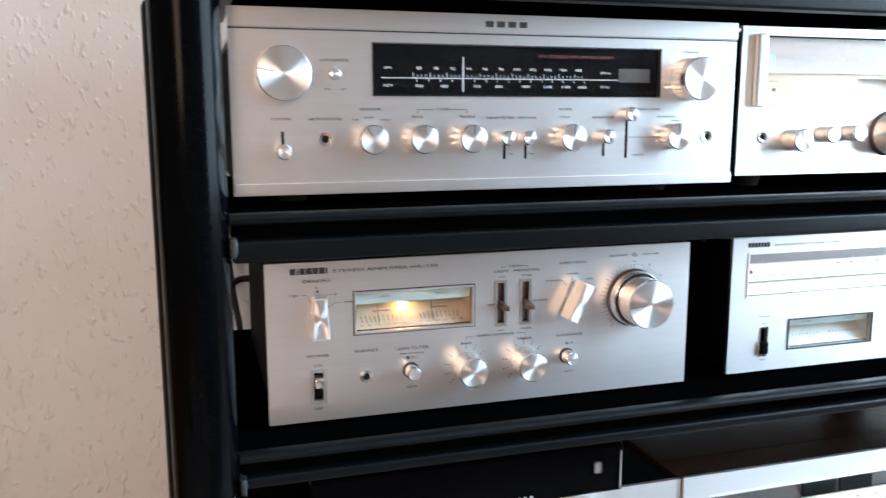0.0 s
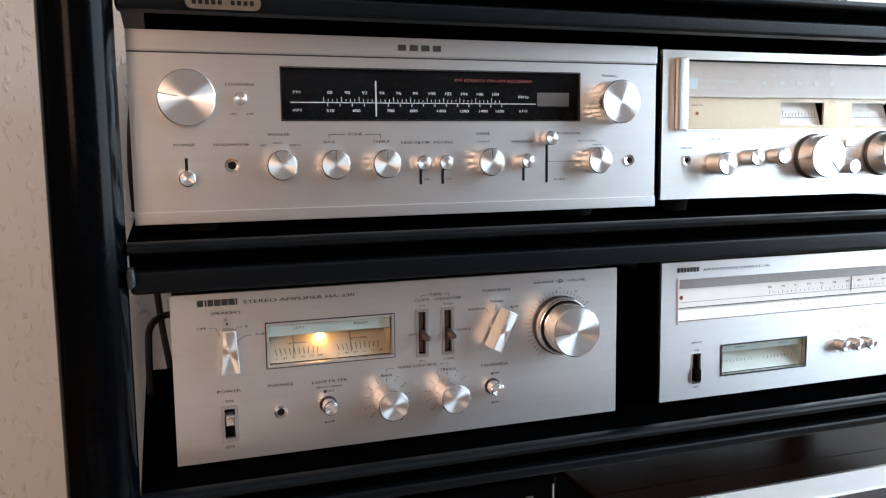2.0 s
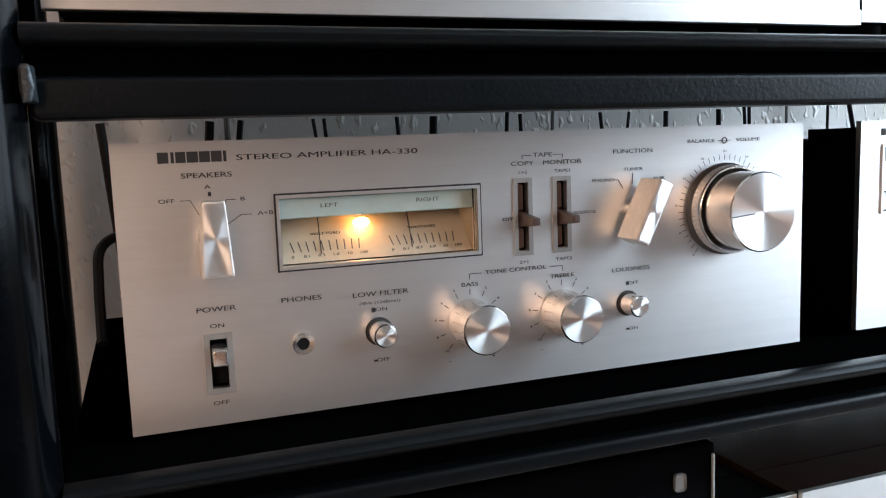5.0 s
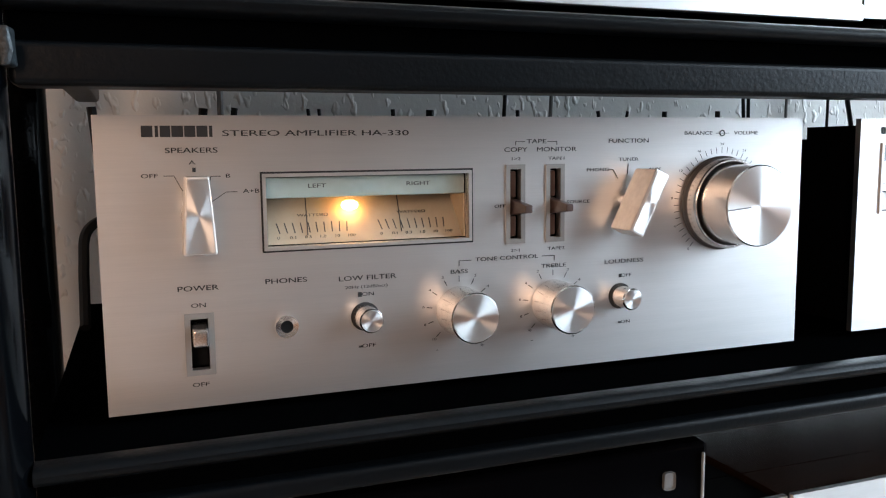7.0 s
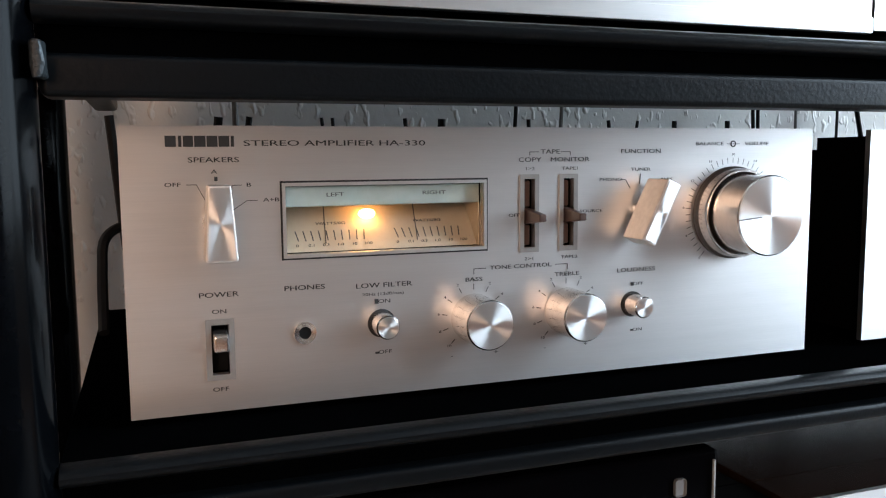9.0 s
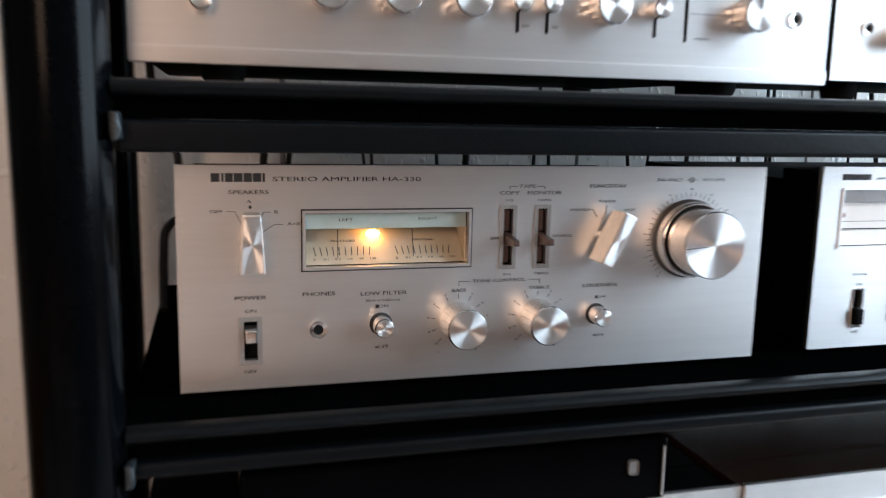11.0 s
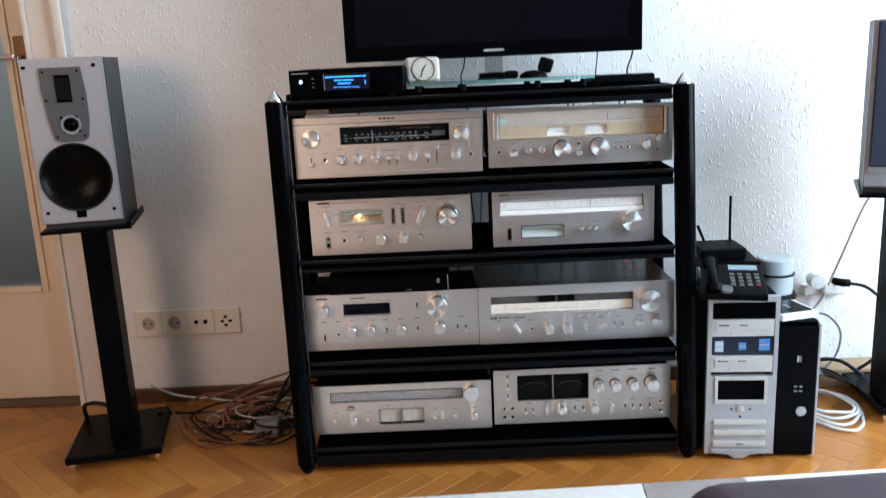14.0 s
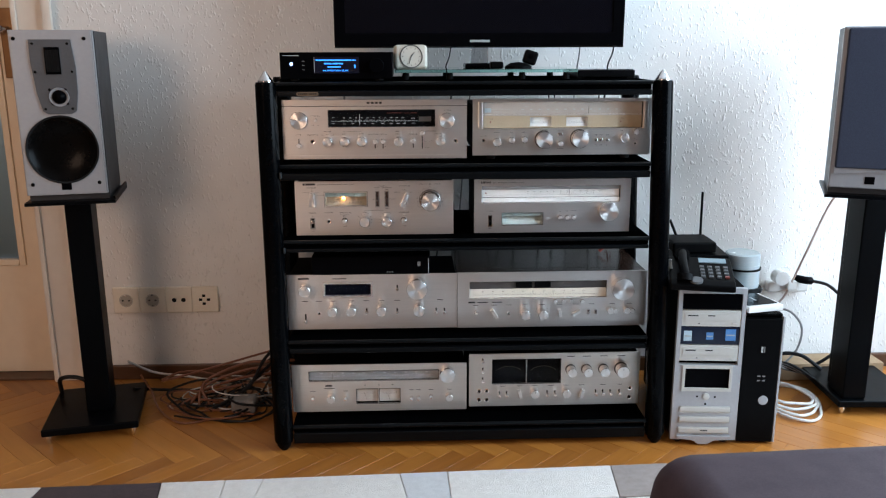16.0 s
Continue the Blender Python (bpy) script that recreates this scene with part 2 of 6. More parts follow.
def part(name, bm, material, parent, label="", at=None):
    """Links a bmesh as one mesh under a thing or a part."""
    ob = link_mesh(name, bm, material)
    ob.parent = parent
    if at:
        ob.location = at
    return tagged(ob, label)


def solo(name, bm, material, label, category, kind="", group="", m=None):
    ob = link_mesh(name, bm, material)
    if m:
        ob.matrix_basis = m
    return tagged(ob, label, category, group, kind)


def merge(*bms):
    out = bmesh.new()
    for b in bms:
        me = bpy.data.meshes.new("tmp")
        b.to_mesh(me)
        b.free()
        out.from_mesh(me)
        bpy.data.meshes.remove(me)
    return out


def box(x0, x1, y0, y1, z0, z1, bevel=0.0, seg=2):
    bm = bmesh.new()
    bmesh.ops.create_cube(bm, size=1)
    for v in bm.verts:
        v.co = Vector((x0 if v.co.x < 0 else x1, y0 if v.co.y < 0 else y1, z0 if v.co.z < 0 else z1))
    if bevel:
        bmesh.ops.bevel(bm, geom=bm.edges[:], offset=bevel, segments=seg, profile=0.5, affect="EDGES")
    return bm


def prism(points, y0, y1, bevel=0.0):
    """A flat outline in x and z, thickened from y0 to y1."""
    bm = bmesh.new()
    f = bm.faces.new([bm.verts.new((x, y0, z)) for x, z in points])
    r = bmesh.ops.extrude_face_region(bm, geom=[f])
    for v in r["geom"]:
        if isinstance(v, bmesh.types.BMVert):
            v.co.y = y1
    bmesh.ops.recalc_face_normals(bm, faces=bm.faces[:])
    if bevel:
        bmesh.ops.bevel(bm, geom=bm.edges[:], offset=bevel, segments=2, profile=0.5, affect="EDGES")
    return bm


def lathe(profile, c=(0, 0, 0), axis="Y", seg=32):
    """Profile rows of (radius, height) turned round an axis; along Y, heights run towards the viewer (-y)."""
    bm = bmesh.new()
    rings = []
    for r, h in profile:
        ring = []
        for i in range(seg if r > 1e-6 else 1):
            a = 2 * math.pi * i / seg
            u, w = r * math.cos(a), r * math.sin(a)
            p = (u, -h, w) if axis == "Y" else (u, w, h) if axis == "Z" else (h, u, w)
            ring.append(bm.verts.new(Vector(p) + Vector(c)))
        rings.append(ring)
    for a, b in zip(rings, rings[1:]):
        for i in range(seg):
            q = [a[i % len(a)], a[(i + 1) % len(a)], b[(i + 1) % len(b)], b[i % len(b)]]
            q = list(dict.fromkeys(q))
            if len(q) > 2:
                bm.faces.new(q)
    bmesh.ops.recalc_face_normals(bm, faces=bm.faces[:])
    return bm


def tube(points, r, seg=8, steps=6):
    """A cable or rod through points, smoothed by a Catmull-Rom line."""
    pts = [Vector(p) for p in points]
    line = []
    if len(pts) == 2:
        line = pts
    else:
        ext = [2 * pts[0] - pts[1], *pts, 2 * pts[-1] - pts[-2]]
        for i in range(1, len(ext) - 2):
            p0, p1, p2, p3 = ext[i - 1:i + 3]
            for k in range(steps):
                t = k / steps
                line.append(0.5 * (2 * p1 + (p2 - p0) * t + (2 * p0 - 5 * p1 + 4 * p2 - p3) * t * t + (3 * p1 - p0 - 3 * p2 + p3) * t ** 3))
        line.append(pts[-1])
    bm = bmesh.new()
    rings, up = [], Vector((0.31, 0.52, 0.79))
    for i, p in enumerate(line):
        d = (line[min(i + 1, len(line) - 1)] - line[max(i - 1, 0)])
        d = d.normalized() if d.length > 1e-9 else Vector((0, 0, 1))
        u = d.cross(up)
        u = u.normalized() if u.length > 1e-3 else d.orthogonal().normalized()
        w = d.cross(u)
        up = u.cross(d)
        rings.append([bm.verts.new(p + r * (math.cos(2 * math.pi * k / seg) * u + math.sin(2 * math.pi * k / seg) * w)) for k in range(seg)])
    for a, b in zip(rings, rings[1:]):
        for k in range(seg):
            bm.faces.new((a[k], a[(k + 1) % seg], b[(k + 1) % seg], b[k]))
    bm.faces.new(rings[0]), bm.faces.new(rings[-1])
    bmesh.ops.recalc_face_normals(bm, faces=bm.faces[:])
    return bm


def plate(w, h, t, holes=(), y=0.0, x0=0.0, z0=0.0):
    """A sheet in x and z, front at y, t thick, with rectangular openings (x0, z0, x1, z1) cut through."""
    xs = sorted({x0, x0 + w, *(v for q in holes for v in (q[0], q[2]))})
    zs = sorted({z0, z0 + h, *(v for q in holes for v in (q[1], q[3]))})
    bm = bmesh.new()
    grid = {}

    def vert(i, j, k):
        if (i, j, k) not in grid:
            grid[i, j, k] = bm.verts.new((xs[i], y + (t if k else 0), zs[j]))
        return grid[i, j, k]

    def solid(i, j):
        if not (0 <= i < len(xs) - 1 and 0 <= j < len(zs) - 1):
            return False
        cx, cz = (xs[i] + xs[i + 1]) / 2, (zs[j] + zs[j + 1]) / 2
        return not any(a < cx < c and b < cz < d for a, b, c, d in holes)

    for i in range(len(xs) - 1):
        for j in range(len(zs) - 1):
            if not solid(i, j):
                continue
            for k in (0, 1):
                bm.faces.new([vert(i, j, k), vert(i + 1, j, k), vert(i + 1, j + 1, k), vert(i, j + 1, k)])
            for di, dj, a, b in ((-1, 0, (i, j), (i, j + 1)), (1, 0, (i + 1, j), (i + 1, j + 1)), (0, -1, (i, j), (i + 1, j)), (0, 1, (i, j + 1), (i + 1, j + 1))):
                if not solid(i + di, j + dj):
                    bm.faces.new([vert(*a, 0), vert(*b, 0), vert(*b, 1), vert(*a, 1)])
    bmesh.ops.recalc_face_normals(bm, faces=bm.faces[:])
    return bm


def wall_piece(name, bm, material, label, category="wall"):
    return solo(name, bm, material, label, category, "structure")


# ---- the room ----
wall_piece("wall_north", plate(4.8, HIGH, 0.25, [(-1.66, -0.01, -0.82, 2.06)], y=WALL, x0=LEFT), WALLPAINT, "off-white painted plaster wall with rough daubed relief")
# behind the camera, unseen; its dark colour only cuts bounce and reflections
wall_piece("wall_south", plate(4.8, HIGH, 0.25, [(-2.15, 0.85, -0.95, 2.35)], y=BACK - 0.25, x0=LEFT), DIMMEDWALL, "unseen plaster wall with a window opening, darkened to dim reflections")


def side_wall(x, holes):
    bm = plate(WALL - BACK, HIGH, 0.25, holes, x0=BACK)
    for v in bm.verts:
        v.co = Vector((x + v.co.y, v.co.x, v.co.z))
    bmesh.ops.recalc_face_normals(bm, faces=bm.faces[:])
    return bm


wall_piece("wall_east", side_wall(RIGHT, [(-1.82, 0.45, 0.38, 2.35)]), WALLPAINT, "off-white painted plaster wall with a window opening")
# also out of view and darkened to hold back bounce light
wall_piece("wall_west", side_wall(LEFT - 0.25, []), DIMMEDWALL, "unseen plaster wall darkened to dim reflections")
wall_piece("ceiling", box(LEFT - 0.25, RIGHT + 0.25, BACK - 0.25, WALL + 0.25, HIGH, HIGH + 0.2), CEILPAINT, "plain white painted ceiling", "ceiling")
floor_ob = wall_piece("floor", box(LEFT - 0.25, RIGHT + 0.25, BACK - 0.25, WALL + 0.25, -0.15, -0.012), DARKWOOD, "herringbone oak parquet floor with a warm oiled finish", "floor")

for nm, axis_x in (("window_1", False), ("window_2", True)):
    w = thing(nm, "white painted window frame open to bright daylight", "window", kind="structure")
    sill = 0.85 if axis_x else 0.45
    a0, a1 = (-1.82, 0.38) if not axis_x else (-2.15, -0.95)
    at = RIGHT + 0.10 if not axis_x else BACK - 0.16
    mid = (a0 + a1) / 2
    for q0, q1, z0, z1, nmp in ((a0, a0 + 0.06, sill, 2.35, "window_frame"), (a1 - 0.06, a1, sill, 2.35, "window_frame"), (mid - 0.05, mid + 0.05, sill + 0.06, 2.29, "window_frame"), (a0 + 0.06, a1 - 0.06, sill, sill + 0.06, "window_frame"), (a0 + 0.06, a1 - 0.06, 2.29, 2.35, "window_frame")):
        part(nmp, box(at, at + 0.06, q0, q1, z0, z1, 0.006) if not axis_x else box(q0, q1, at, at + 0.06, z0, z1, 0.006), FRAMEPAINT, w)

door = thing("door_1", "closed cream gloss-painted door with a frosted glass pane", "door", pose(-0.86, WALL + 0.05, 0), kind="structure")
part("leaf", plate(0.78, 2.03, 0.04, [(-0.66, 0.38, -0.075, 1.85)], x0=-0.785, z0=0.008), DOORPAINT, door)
part("glass_pane", box(-0.66, -0.075, 0.012, 0.018, 0.38, 1.85), glass("frosted_glass", (0.55, 0.57, 0.58), 0.45), door, "frosted grey glass")
for q in ((-0.68, -0.66, 0.36, 1.87), (-0.075, -0.055, 0.36, 1.87), (-0.66, -0.075, 0.36, 0.38), (-0.66, -0.075, 1.85, 1.87)):
    part("bead", box(q[0], q[1], -0.008, 0.006, q[2], q[3], 0.003), DOORPAINT, door)
hd = part("handle_plate", box(-0.045, -0.008, -0.008, -0.001, 0.93, 1.13, 0.003), surface("aged_brass", (0.20, 0.11, 0.05), rough=0.4, metal=0.8, scale=20), door, "aged brown brass plate")
part("handle", merge(lathe([(0.0, 0.008), (0.010, 0.008), (0.010, 0.045), (0, 0.045)], (-0.028, 0, 1.07), seg=16), box(-0.125, -0.022, -0.056, -0.040, 1.062, 1.080, 0.005)), CHROME, hd)

tr = thing("trim_1", "white painted door casing beside the plaster wall", "door trim", kind="structure")
part("casing_board", box(-0.835, -0.735, WALL - 0.02, WALL - 0.002, 0.0, 2.14, 0.004), FRAMEPAINT, tr)
part("casing_moulding", box(-0.752, -0.722, WALL - 0.036, WALL - 0.0205, 0.0, 2.14, 0.007), FRAMEPAINT, tr)
part("casing_bead", box(-0.838, -0.822, WALL - 0.03, WALL - 0.0205, 0.0, 2.14, 0.004), FRAMEPAINT, tr)
part("head_board", box(-1.76, -0.837, WALL - 0.02, WALL - 0.002, 2.05, 2.14, 0.004), FRAMEPAINT, tr)
part("jamb", box(-0.835, -0.822, WALL - 0.001, WALL + 0.2, 0.0, 2.05, 0.002), FRAMEPAINT, tr)
part("threshold", box(-1.66, -0.836, WALL - 0.01, WALL + 0.2, -0.011, 0.006, 0.003), DARKWOOD, tr, "dark wooden threshold")
wall_piece("baseboard", box(-0.715, RIGHT, WALL - 0.018, WALL - 0.001, 0.0, 0.045, 0.004), DARKWOOD, "low dark brown wooden skirting board", "skirting")

# ---- the hi-fi rack ----
rack = thing("hifi_rack", "black lacquered hi-fi rack with round posts and five shelves", "rack")
PY0, PY1, LEAN = -0.036, 0.345, 0.034
for px, py in ((-0.0515, PY0), (0.8865, PY0), (-0.0720, PY1), (0.907, PY1)):
    bm = lathe([(0, 0.022), (0.022, 0.022), (0.0245, 0.03), (0.0245, 0.93), (0.022, 0.936), (0, 0.936)], (px, py, 0), "Z", 40)
    lean = LEAN if px > 0.5 else 0.0
    for v in bm.verts:
        v.co.x += lean * (0.936 - v.co.z)
    p = part("post", bm, RACKPOST, rack)
    part("foot", lathe([(0, 0), (0.009, 0), (0.018, 0.012), (0.018, 0.0215), (0, 0.0215)], (px + lean * 0.92, py, 0), "Z", 24), BLACKPLASTIC, p)
    if py == PY0:
        part("finial", lathe([(0.0175, 0.9365), (0.0175, 0.940), (0.015, 0.943), (0.003, 0.9605), (0, 0.9615)], (px, py, 0), "Z", 28), CHROME, p, "polished metal cone")


WORNSTEEL = surface("worn_steel", (0.045, 0.055, 0.06), (0.012, 0.014, 0.016), rough=0.4, metal=0.4, scale=90, bump=0.6, bump_scale=500, depth=0.001)


def shelf(z, t):
    """Board with a rounded lip over a set-back apron."""
    x0, x1 = -0.0268, 0.8618 + LEAN * (0.936 - z)
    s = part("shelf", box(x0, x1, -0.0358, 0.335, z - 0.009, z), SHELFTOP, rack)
    out = [(-0.036, z), (-0.0415, z - 0.0003), (-0.0445, z - 0.0016), (-0.0460, z - 0.0036), (-0.0460, z - 0.0056), (-0.0445, z - 0.0077), (-0.0415, z - 0.0089), (-0.036, z - 0.0092)]
    bm = bmesh.new()
    f = bm.faces.new([bm.verts.new((x0, y, h)) for y, h in out])
    r = bmesh.ops.extrude_face_region(bm, geom=[f])
    for v in r["geom"]:
        if isinstance(v, bmesh.types.BMVert):
            v.co.x = x1
    bmesh.ops.recalc_face_normals(bm, faces=bm.faces[:])
    part("edge_lip", bm, RACKBLACK, s, "rounded satin front edge")
    part("apron", box(x0 + 0.001, x1 - 0.001, -0.042, -0.022, z - t, z - 0.0205, 0.003, 3), RACKBLACK, s)
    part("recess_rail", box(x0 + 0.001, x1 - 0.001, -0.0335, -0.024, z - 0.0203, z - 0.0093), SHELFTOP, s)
    for sx in (x0 + 0.001, x1 - 0.019):
        part("side_rail", box(sx, sx + 0.018, -0.021, 0.334, z - 0.022, z - 0.0095, 0.003), RACKBLACK, s)
    if 0.5 < z < 0.9:
        bm = box(x0 - 0.0006, x0 + 0.0042, -0.0520, -0.0410, z - 0.031, z - 0.017, 0.0012)
        bmesh.ops.subdivide_edges(bm, edges=bm.edges[:], cuts=2, use_grid_fill=True)
        for v in bm.verts:
            v.co += 0.0011 * noise.noise_vector(v.co * 260)
        part("clip", bm, WORNSTEEL, s, "scuffed grey steel clip on the post")
    return s


TOPS = (0.936, 0.7415, 0.5562, 0.297, 0.066)
for z, t in zip(TOPS, (0.034, 0.0375, 0.030, 0.034, 0.050)):
    shelf(z, t)
pill = [(0.0250 - 0.005 * math.sin(a), 0.9083 + 0.0048 * math.cos(a)) for a in [math.pi * k / 8 for k in range(9)]]
pill += [(0.0670 + 0.005 * math.sin(a), 0.9083 - 0.0048 * math.cos(a)) for a in [math.pi * k / 8 for k in range(9)]]
badge = part("badge", prism(pill, -0.0438, -0.0422), surface("dull_bronze", (0.15, 0.11, 0.075), rough=0.5, metal=0.5, scale=40), rack, "small bronze maker's badge")
for k in range(10):
    if k != 5:
        part("print_bar", box(0.0245 + 0.0044 * k, 0.0272 + 0.0044 * k, -0.0441, -0.0439, 0.9066, 0.9098), HOLE, badge)


# ---- hi-fi units: local x from the left edge, z from the lower edge, y = 0 on the panel's face ----
def unit(name, label, x, y, z, w, h, depth, shell, face, holes=(), t=0.004, inset=0.004, foot=0.013, category="amplifier", skew=0.0, drop=0.004):
    u = thing(name, label, category, pose(x, y, z, 0, 0, skew), "hi-fi units in the rack")
    part("faceplate", plate(w, h, t, holes), face, u)
    part("chassis", box(inset, w - inset, t + 0.045 if holes else t + 0.0005, depth, 0.004, h - drop, 0.0015), shell, u)
    if holes:
        part("front_frame", plate(w - 2 * inset, h - 0.008, 0.044, [(a - 0.002, b - 0.002, c + 0.002, d + 0.002) for a, b, c, d in holes], y=t + 0.0005, x0=inset, z0=0.004), shell, u)
    for fx in (0.05, w - 0.05):
        for fy in (0.05, depth - 0.04):
            part("foot", lathe([(0, -foot), (0.011, -foot), (0.014, -0.003), (0.014, 0.0035), (0, 0.0035)], (fx, fy, 0), "Z", 16), RUBBER, u)
    return u


def knob(u, x, z, r, length, skirt=None, mark=0.0, cap=SPUN, side=KNOBSIDE, name="knob", ribs=0):
    """A turned knob with a bevelled rim, a spun face and an engraved pointer line."""
    seg = 2 * ribs or 40
    bm = lathe([(0, 0.0005), (r, 0.0005), (r, length * 0.62), (r, length * 0.66), (r, length - 0.0007), (r - 0.0006, length), (0, length)], (0, 0, 0), "Y", seg)
    if ribs:
        for v in bm.verts:
            if -v.co.y < length * 0.64 and v.co.xz.length > r * 0.9 and round(math.atan2(v.co.z, v.co.x) / (2 * math.pi) * seg) % 2:
                v.co.x, v.co.z = v.co.x * 0.93, v.co.z * 0.93
    k = part(name, bm, side, u, at=(x, 0, z))
    part("cap", lathe([(r - 0.0006, 0.0), (r - 0.0008, 0.0003), (0, 0.0003)], (0, -length, 0), "Y", 40), cap, k)
    if skirt:
        part("skirt", lathe([(skirt, 0.0), (skirt, 0.0025), (skirt - 0.001, 0.0035), (0, 0.0035)], (0, 0, 0), "Y", 40), surface("ring_dark", (0.1, 0.09, 0.085), rough=0.4, metal=0.6, scale=40) if "ring_dark" not in bpy.data.materials else bpy.data.materials["ring_dark"], k, "dark ring")
    if mark is not None:
        bm = box(-0.0003, 0.0003, -length - 0.0009, -length - 0.0005, r * 0.30, r * 0.97)
        bmesh.ops.rotate(bm, cent=(0, 0, 0), matrix=Matrix.Rotation(radians(mark), 3, "Y"), verts=bm.verts[:])
        part("pointer", bm, ENGRAVED, k)
    return k


def text(u, s, x, z, size, align="CENTER", mat=None, wide=1.14, y=-0.0004, name="lettering"):
    cu = bpy.data.curves.new("lettering", "FONT")
    cu.body, cu.size, cu.align_x, cu.align_y, cu.resolution_u = s, size * 0.86, align, "CENTER", 3
    tmp = bpy.data.objects.new("tmp_lettering", cu)
    me = bpy.data.meshes.new_from_object(tmp)
    bpy.data.objects.remove(tmp)
    bpy.data.curves.remove(cu)
    bm = bmesh.new()
    for k in (0, 1):
        bm.from_mesh(me)
    for i, v in enumerate(bm.verts):
        second = i >= len(me.vertices)
        v.co = (v.co.x * wide * 1.18 + (size * 0.022 if second else 0), -0.00004 if second else 0, v.co.y * 0.86)
    bm.to_mesh(me)
    bm.free()
    me.materials.append(mat or INK)
    ob = new(name, me)
    ob.parent, ob.location = u, (x, y, z)
    return ob


def strip(u, x0, x1, z0, z1, mat=None, name="mark", y=0.0, t=0.0005):
    """A printed or stuck-on bar just proud of the face."""
    return part(name, box(x0, x1, y - t, y - 0.0001, z0, z1), mat or INK, u)


def ring_of_ticks(u, x, z, r0, r1, a0, a1, n, w=0.0004):
    """A printed scale of strokes round a knob; angles clockwise from the top."""
    bm = bmesh.new()
    for i in range(n):
        a = radians(a0 + (a1 - a0) * i / (n - 1))
        d, s = Vector((math.sin(a), 0, math.cos(a))), Vector((math.cos(a), 0, -math.sin(a))) * w
        c = Vector((x, -0.0004, z))
        bm.faces.new([bm.verts.new(c + d * r0 - s), bm.verts.new(c + d * r0 + s), bm.verts.new(c + d * r1 + s), bm.verts.new(c + d * r1 - s)])
    return part("scale", bm, INK, u)


def jack(u, x, z, r=0.0045):
    j = part("jack_socket", lathe([(r * 0.55, -0.006), (r * 0.55, 0.001), (r, 0.0014), (r, 0.0)], (x, 0, z), "Y", 24), KNOBSIDE, u)
    part("bore", lathe([(r * 0.6, 0.0006), (0, 0.0006)], (x, 0, z), "Y", 20), HOLE, j)
    return j


def slot(u, x, z0, z1, w=0.0022):
    return strip(u, x - w / 2, x + w / 2, z0, z1, HOLE, "slot", t=0.0003)


def toggle(u, x, z, r=0.0035, length=0.012):
    """Small bat lever with a round end."""
    return part("lever", lathe([(r * 0.9, 0), (r * 0.7, length * 0.4), (r, length * 0.75), (r * 0.9, length), (0, length + 0.0005)], (x, 0, z), "Y", 16), KNOBSIDE, u)


def bar_knob(u, x, z, long, wide, length, tilt, taper=1.0):
    """A chicken-head style bar on a round base."""
    k = part("selector_knob", lathe([(0, 0.0003), (wide * 0.48, 0.0003), (wide * 0.46, 0.003), (0, 0.003)], (0, 0, 0), "Y", 32), KNOBSIDE, u, at=(x, 0, z))
    turned = Matrix.Rotation(radians(tilt), 3, "Y")
    for nm, inset, y0, y1, mat in (("grip", 0.0, -length, -0.003, GRIPMETAL), ("grip_face", 0.0013, -length - 0.0003, -length - 0.00005, SPUN)):
        bm = box(-wide / 2 + inset, wide / 2 - inset, y0, y1, -long / 2 + inset, long / 2 - inset, 0.0012 if nm == "grip" else 0)
        for v in bm.verts:
            v.co.x *= 1 + (taper - 1) * (0.5 + v.co.z / long)
        bmesh.ops.rotate(bm, cent=(0, 0, 0), matrix=turned, verts=bm.verts[:])
        part(nm, bm, mat, k)
    return k

GREENWHITE = surface("pale_green_card", (0.21, 0.26, 0.245), (0.19, 0.235, 0.22), rough=0.6, scale=30)
CREAM = surface("cream_scale_card", (0.52, 0.48, 0.40), (0.48, 0.44, 0.37), rough=0.6, scale=30)
AMBERCARD = surface("amber_scale_card", (0.34, 0.29, 0.21), (0.31, 0.26, 0.19), rough=0.6, scale=30)
WHITECARD = surface("white_scale_card", (0.62, 0.63, 0.61), (0.58, 0.59, 0.57), rough=0.5, scale=30)
GOLD = surface("gold_panel", (0.37, 0.30, 0.20), (0.33, 0.27, 0.18), rough=0.45, metal=0.3, scale=30)
METERCARD = surface("pale_green_meter_card", (0.36, 0.40, 0.37), (0.32, 0.36, 0.33), rough=0.5, scale=30)
BEIGE = surface("beige_dial_panel", (0.36, 0.33, 0.29), (0.32, 0.295, 0.26), rough=0.4, scale=30)
BROWNLEVER = surface("brown_lever_plastic", (0.075, 0.045, 0.038), rough=0.35, scale=40)
DIALBLACK = surface("black_dial_panel", (0.004, 0.004, 0.0045), rough=0.3, scale=20, spec=0.04)
SMOKED = surface("smoked_meter_face", (0.055, 0.050, 0.048), rough=0.4, scale=20)
GREYDIAL = surface("grey_dial_panel", (0.20, 0.20, 0.20), (0.17, 0.17, 0.17), rough=0.35, scale=20)
BULB = glow("warm_meter_lamp", (1.0, 0.45, 0.11), 80)
DISPLAYBLUE = surface("dark_blue_display", (0.001, 0.0012, 0.004), spec=0.08, rough=0.15, scale=20)


def window_pane(u, a, b, c, d, mat=None, y=0.0012):
    ob = part("window_pane", box(a + 0.0002, c - 0.0002, y, y + 0.001, b + 0.0002, d - 0.0002), mat or CLEAR, u, "clear window pane")
    ob.visible_shadow = False
    return ob


def rim(u, a, b, c, d, w=0.0012, mat=None, proud=0.0008):
    """A thin frame round an opening."""
    return part("window_rim", plate(c - a + 2 * w, d - b + 2 * w, proud - 0.0001, [(a, b, c, d)], y=-proud, x0=a - w, z0=b - w), mat or INK, u)


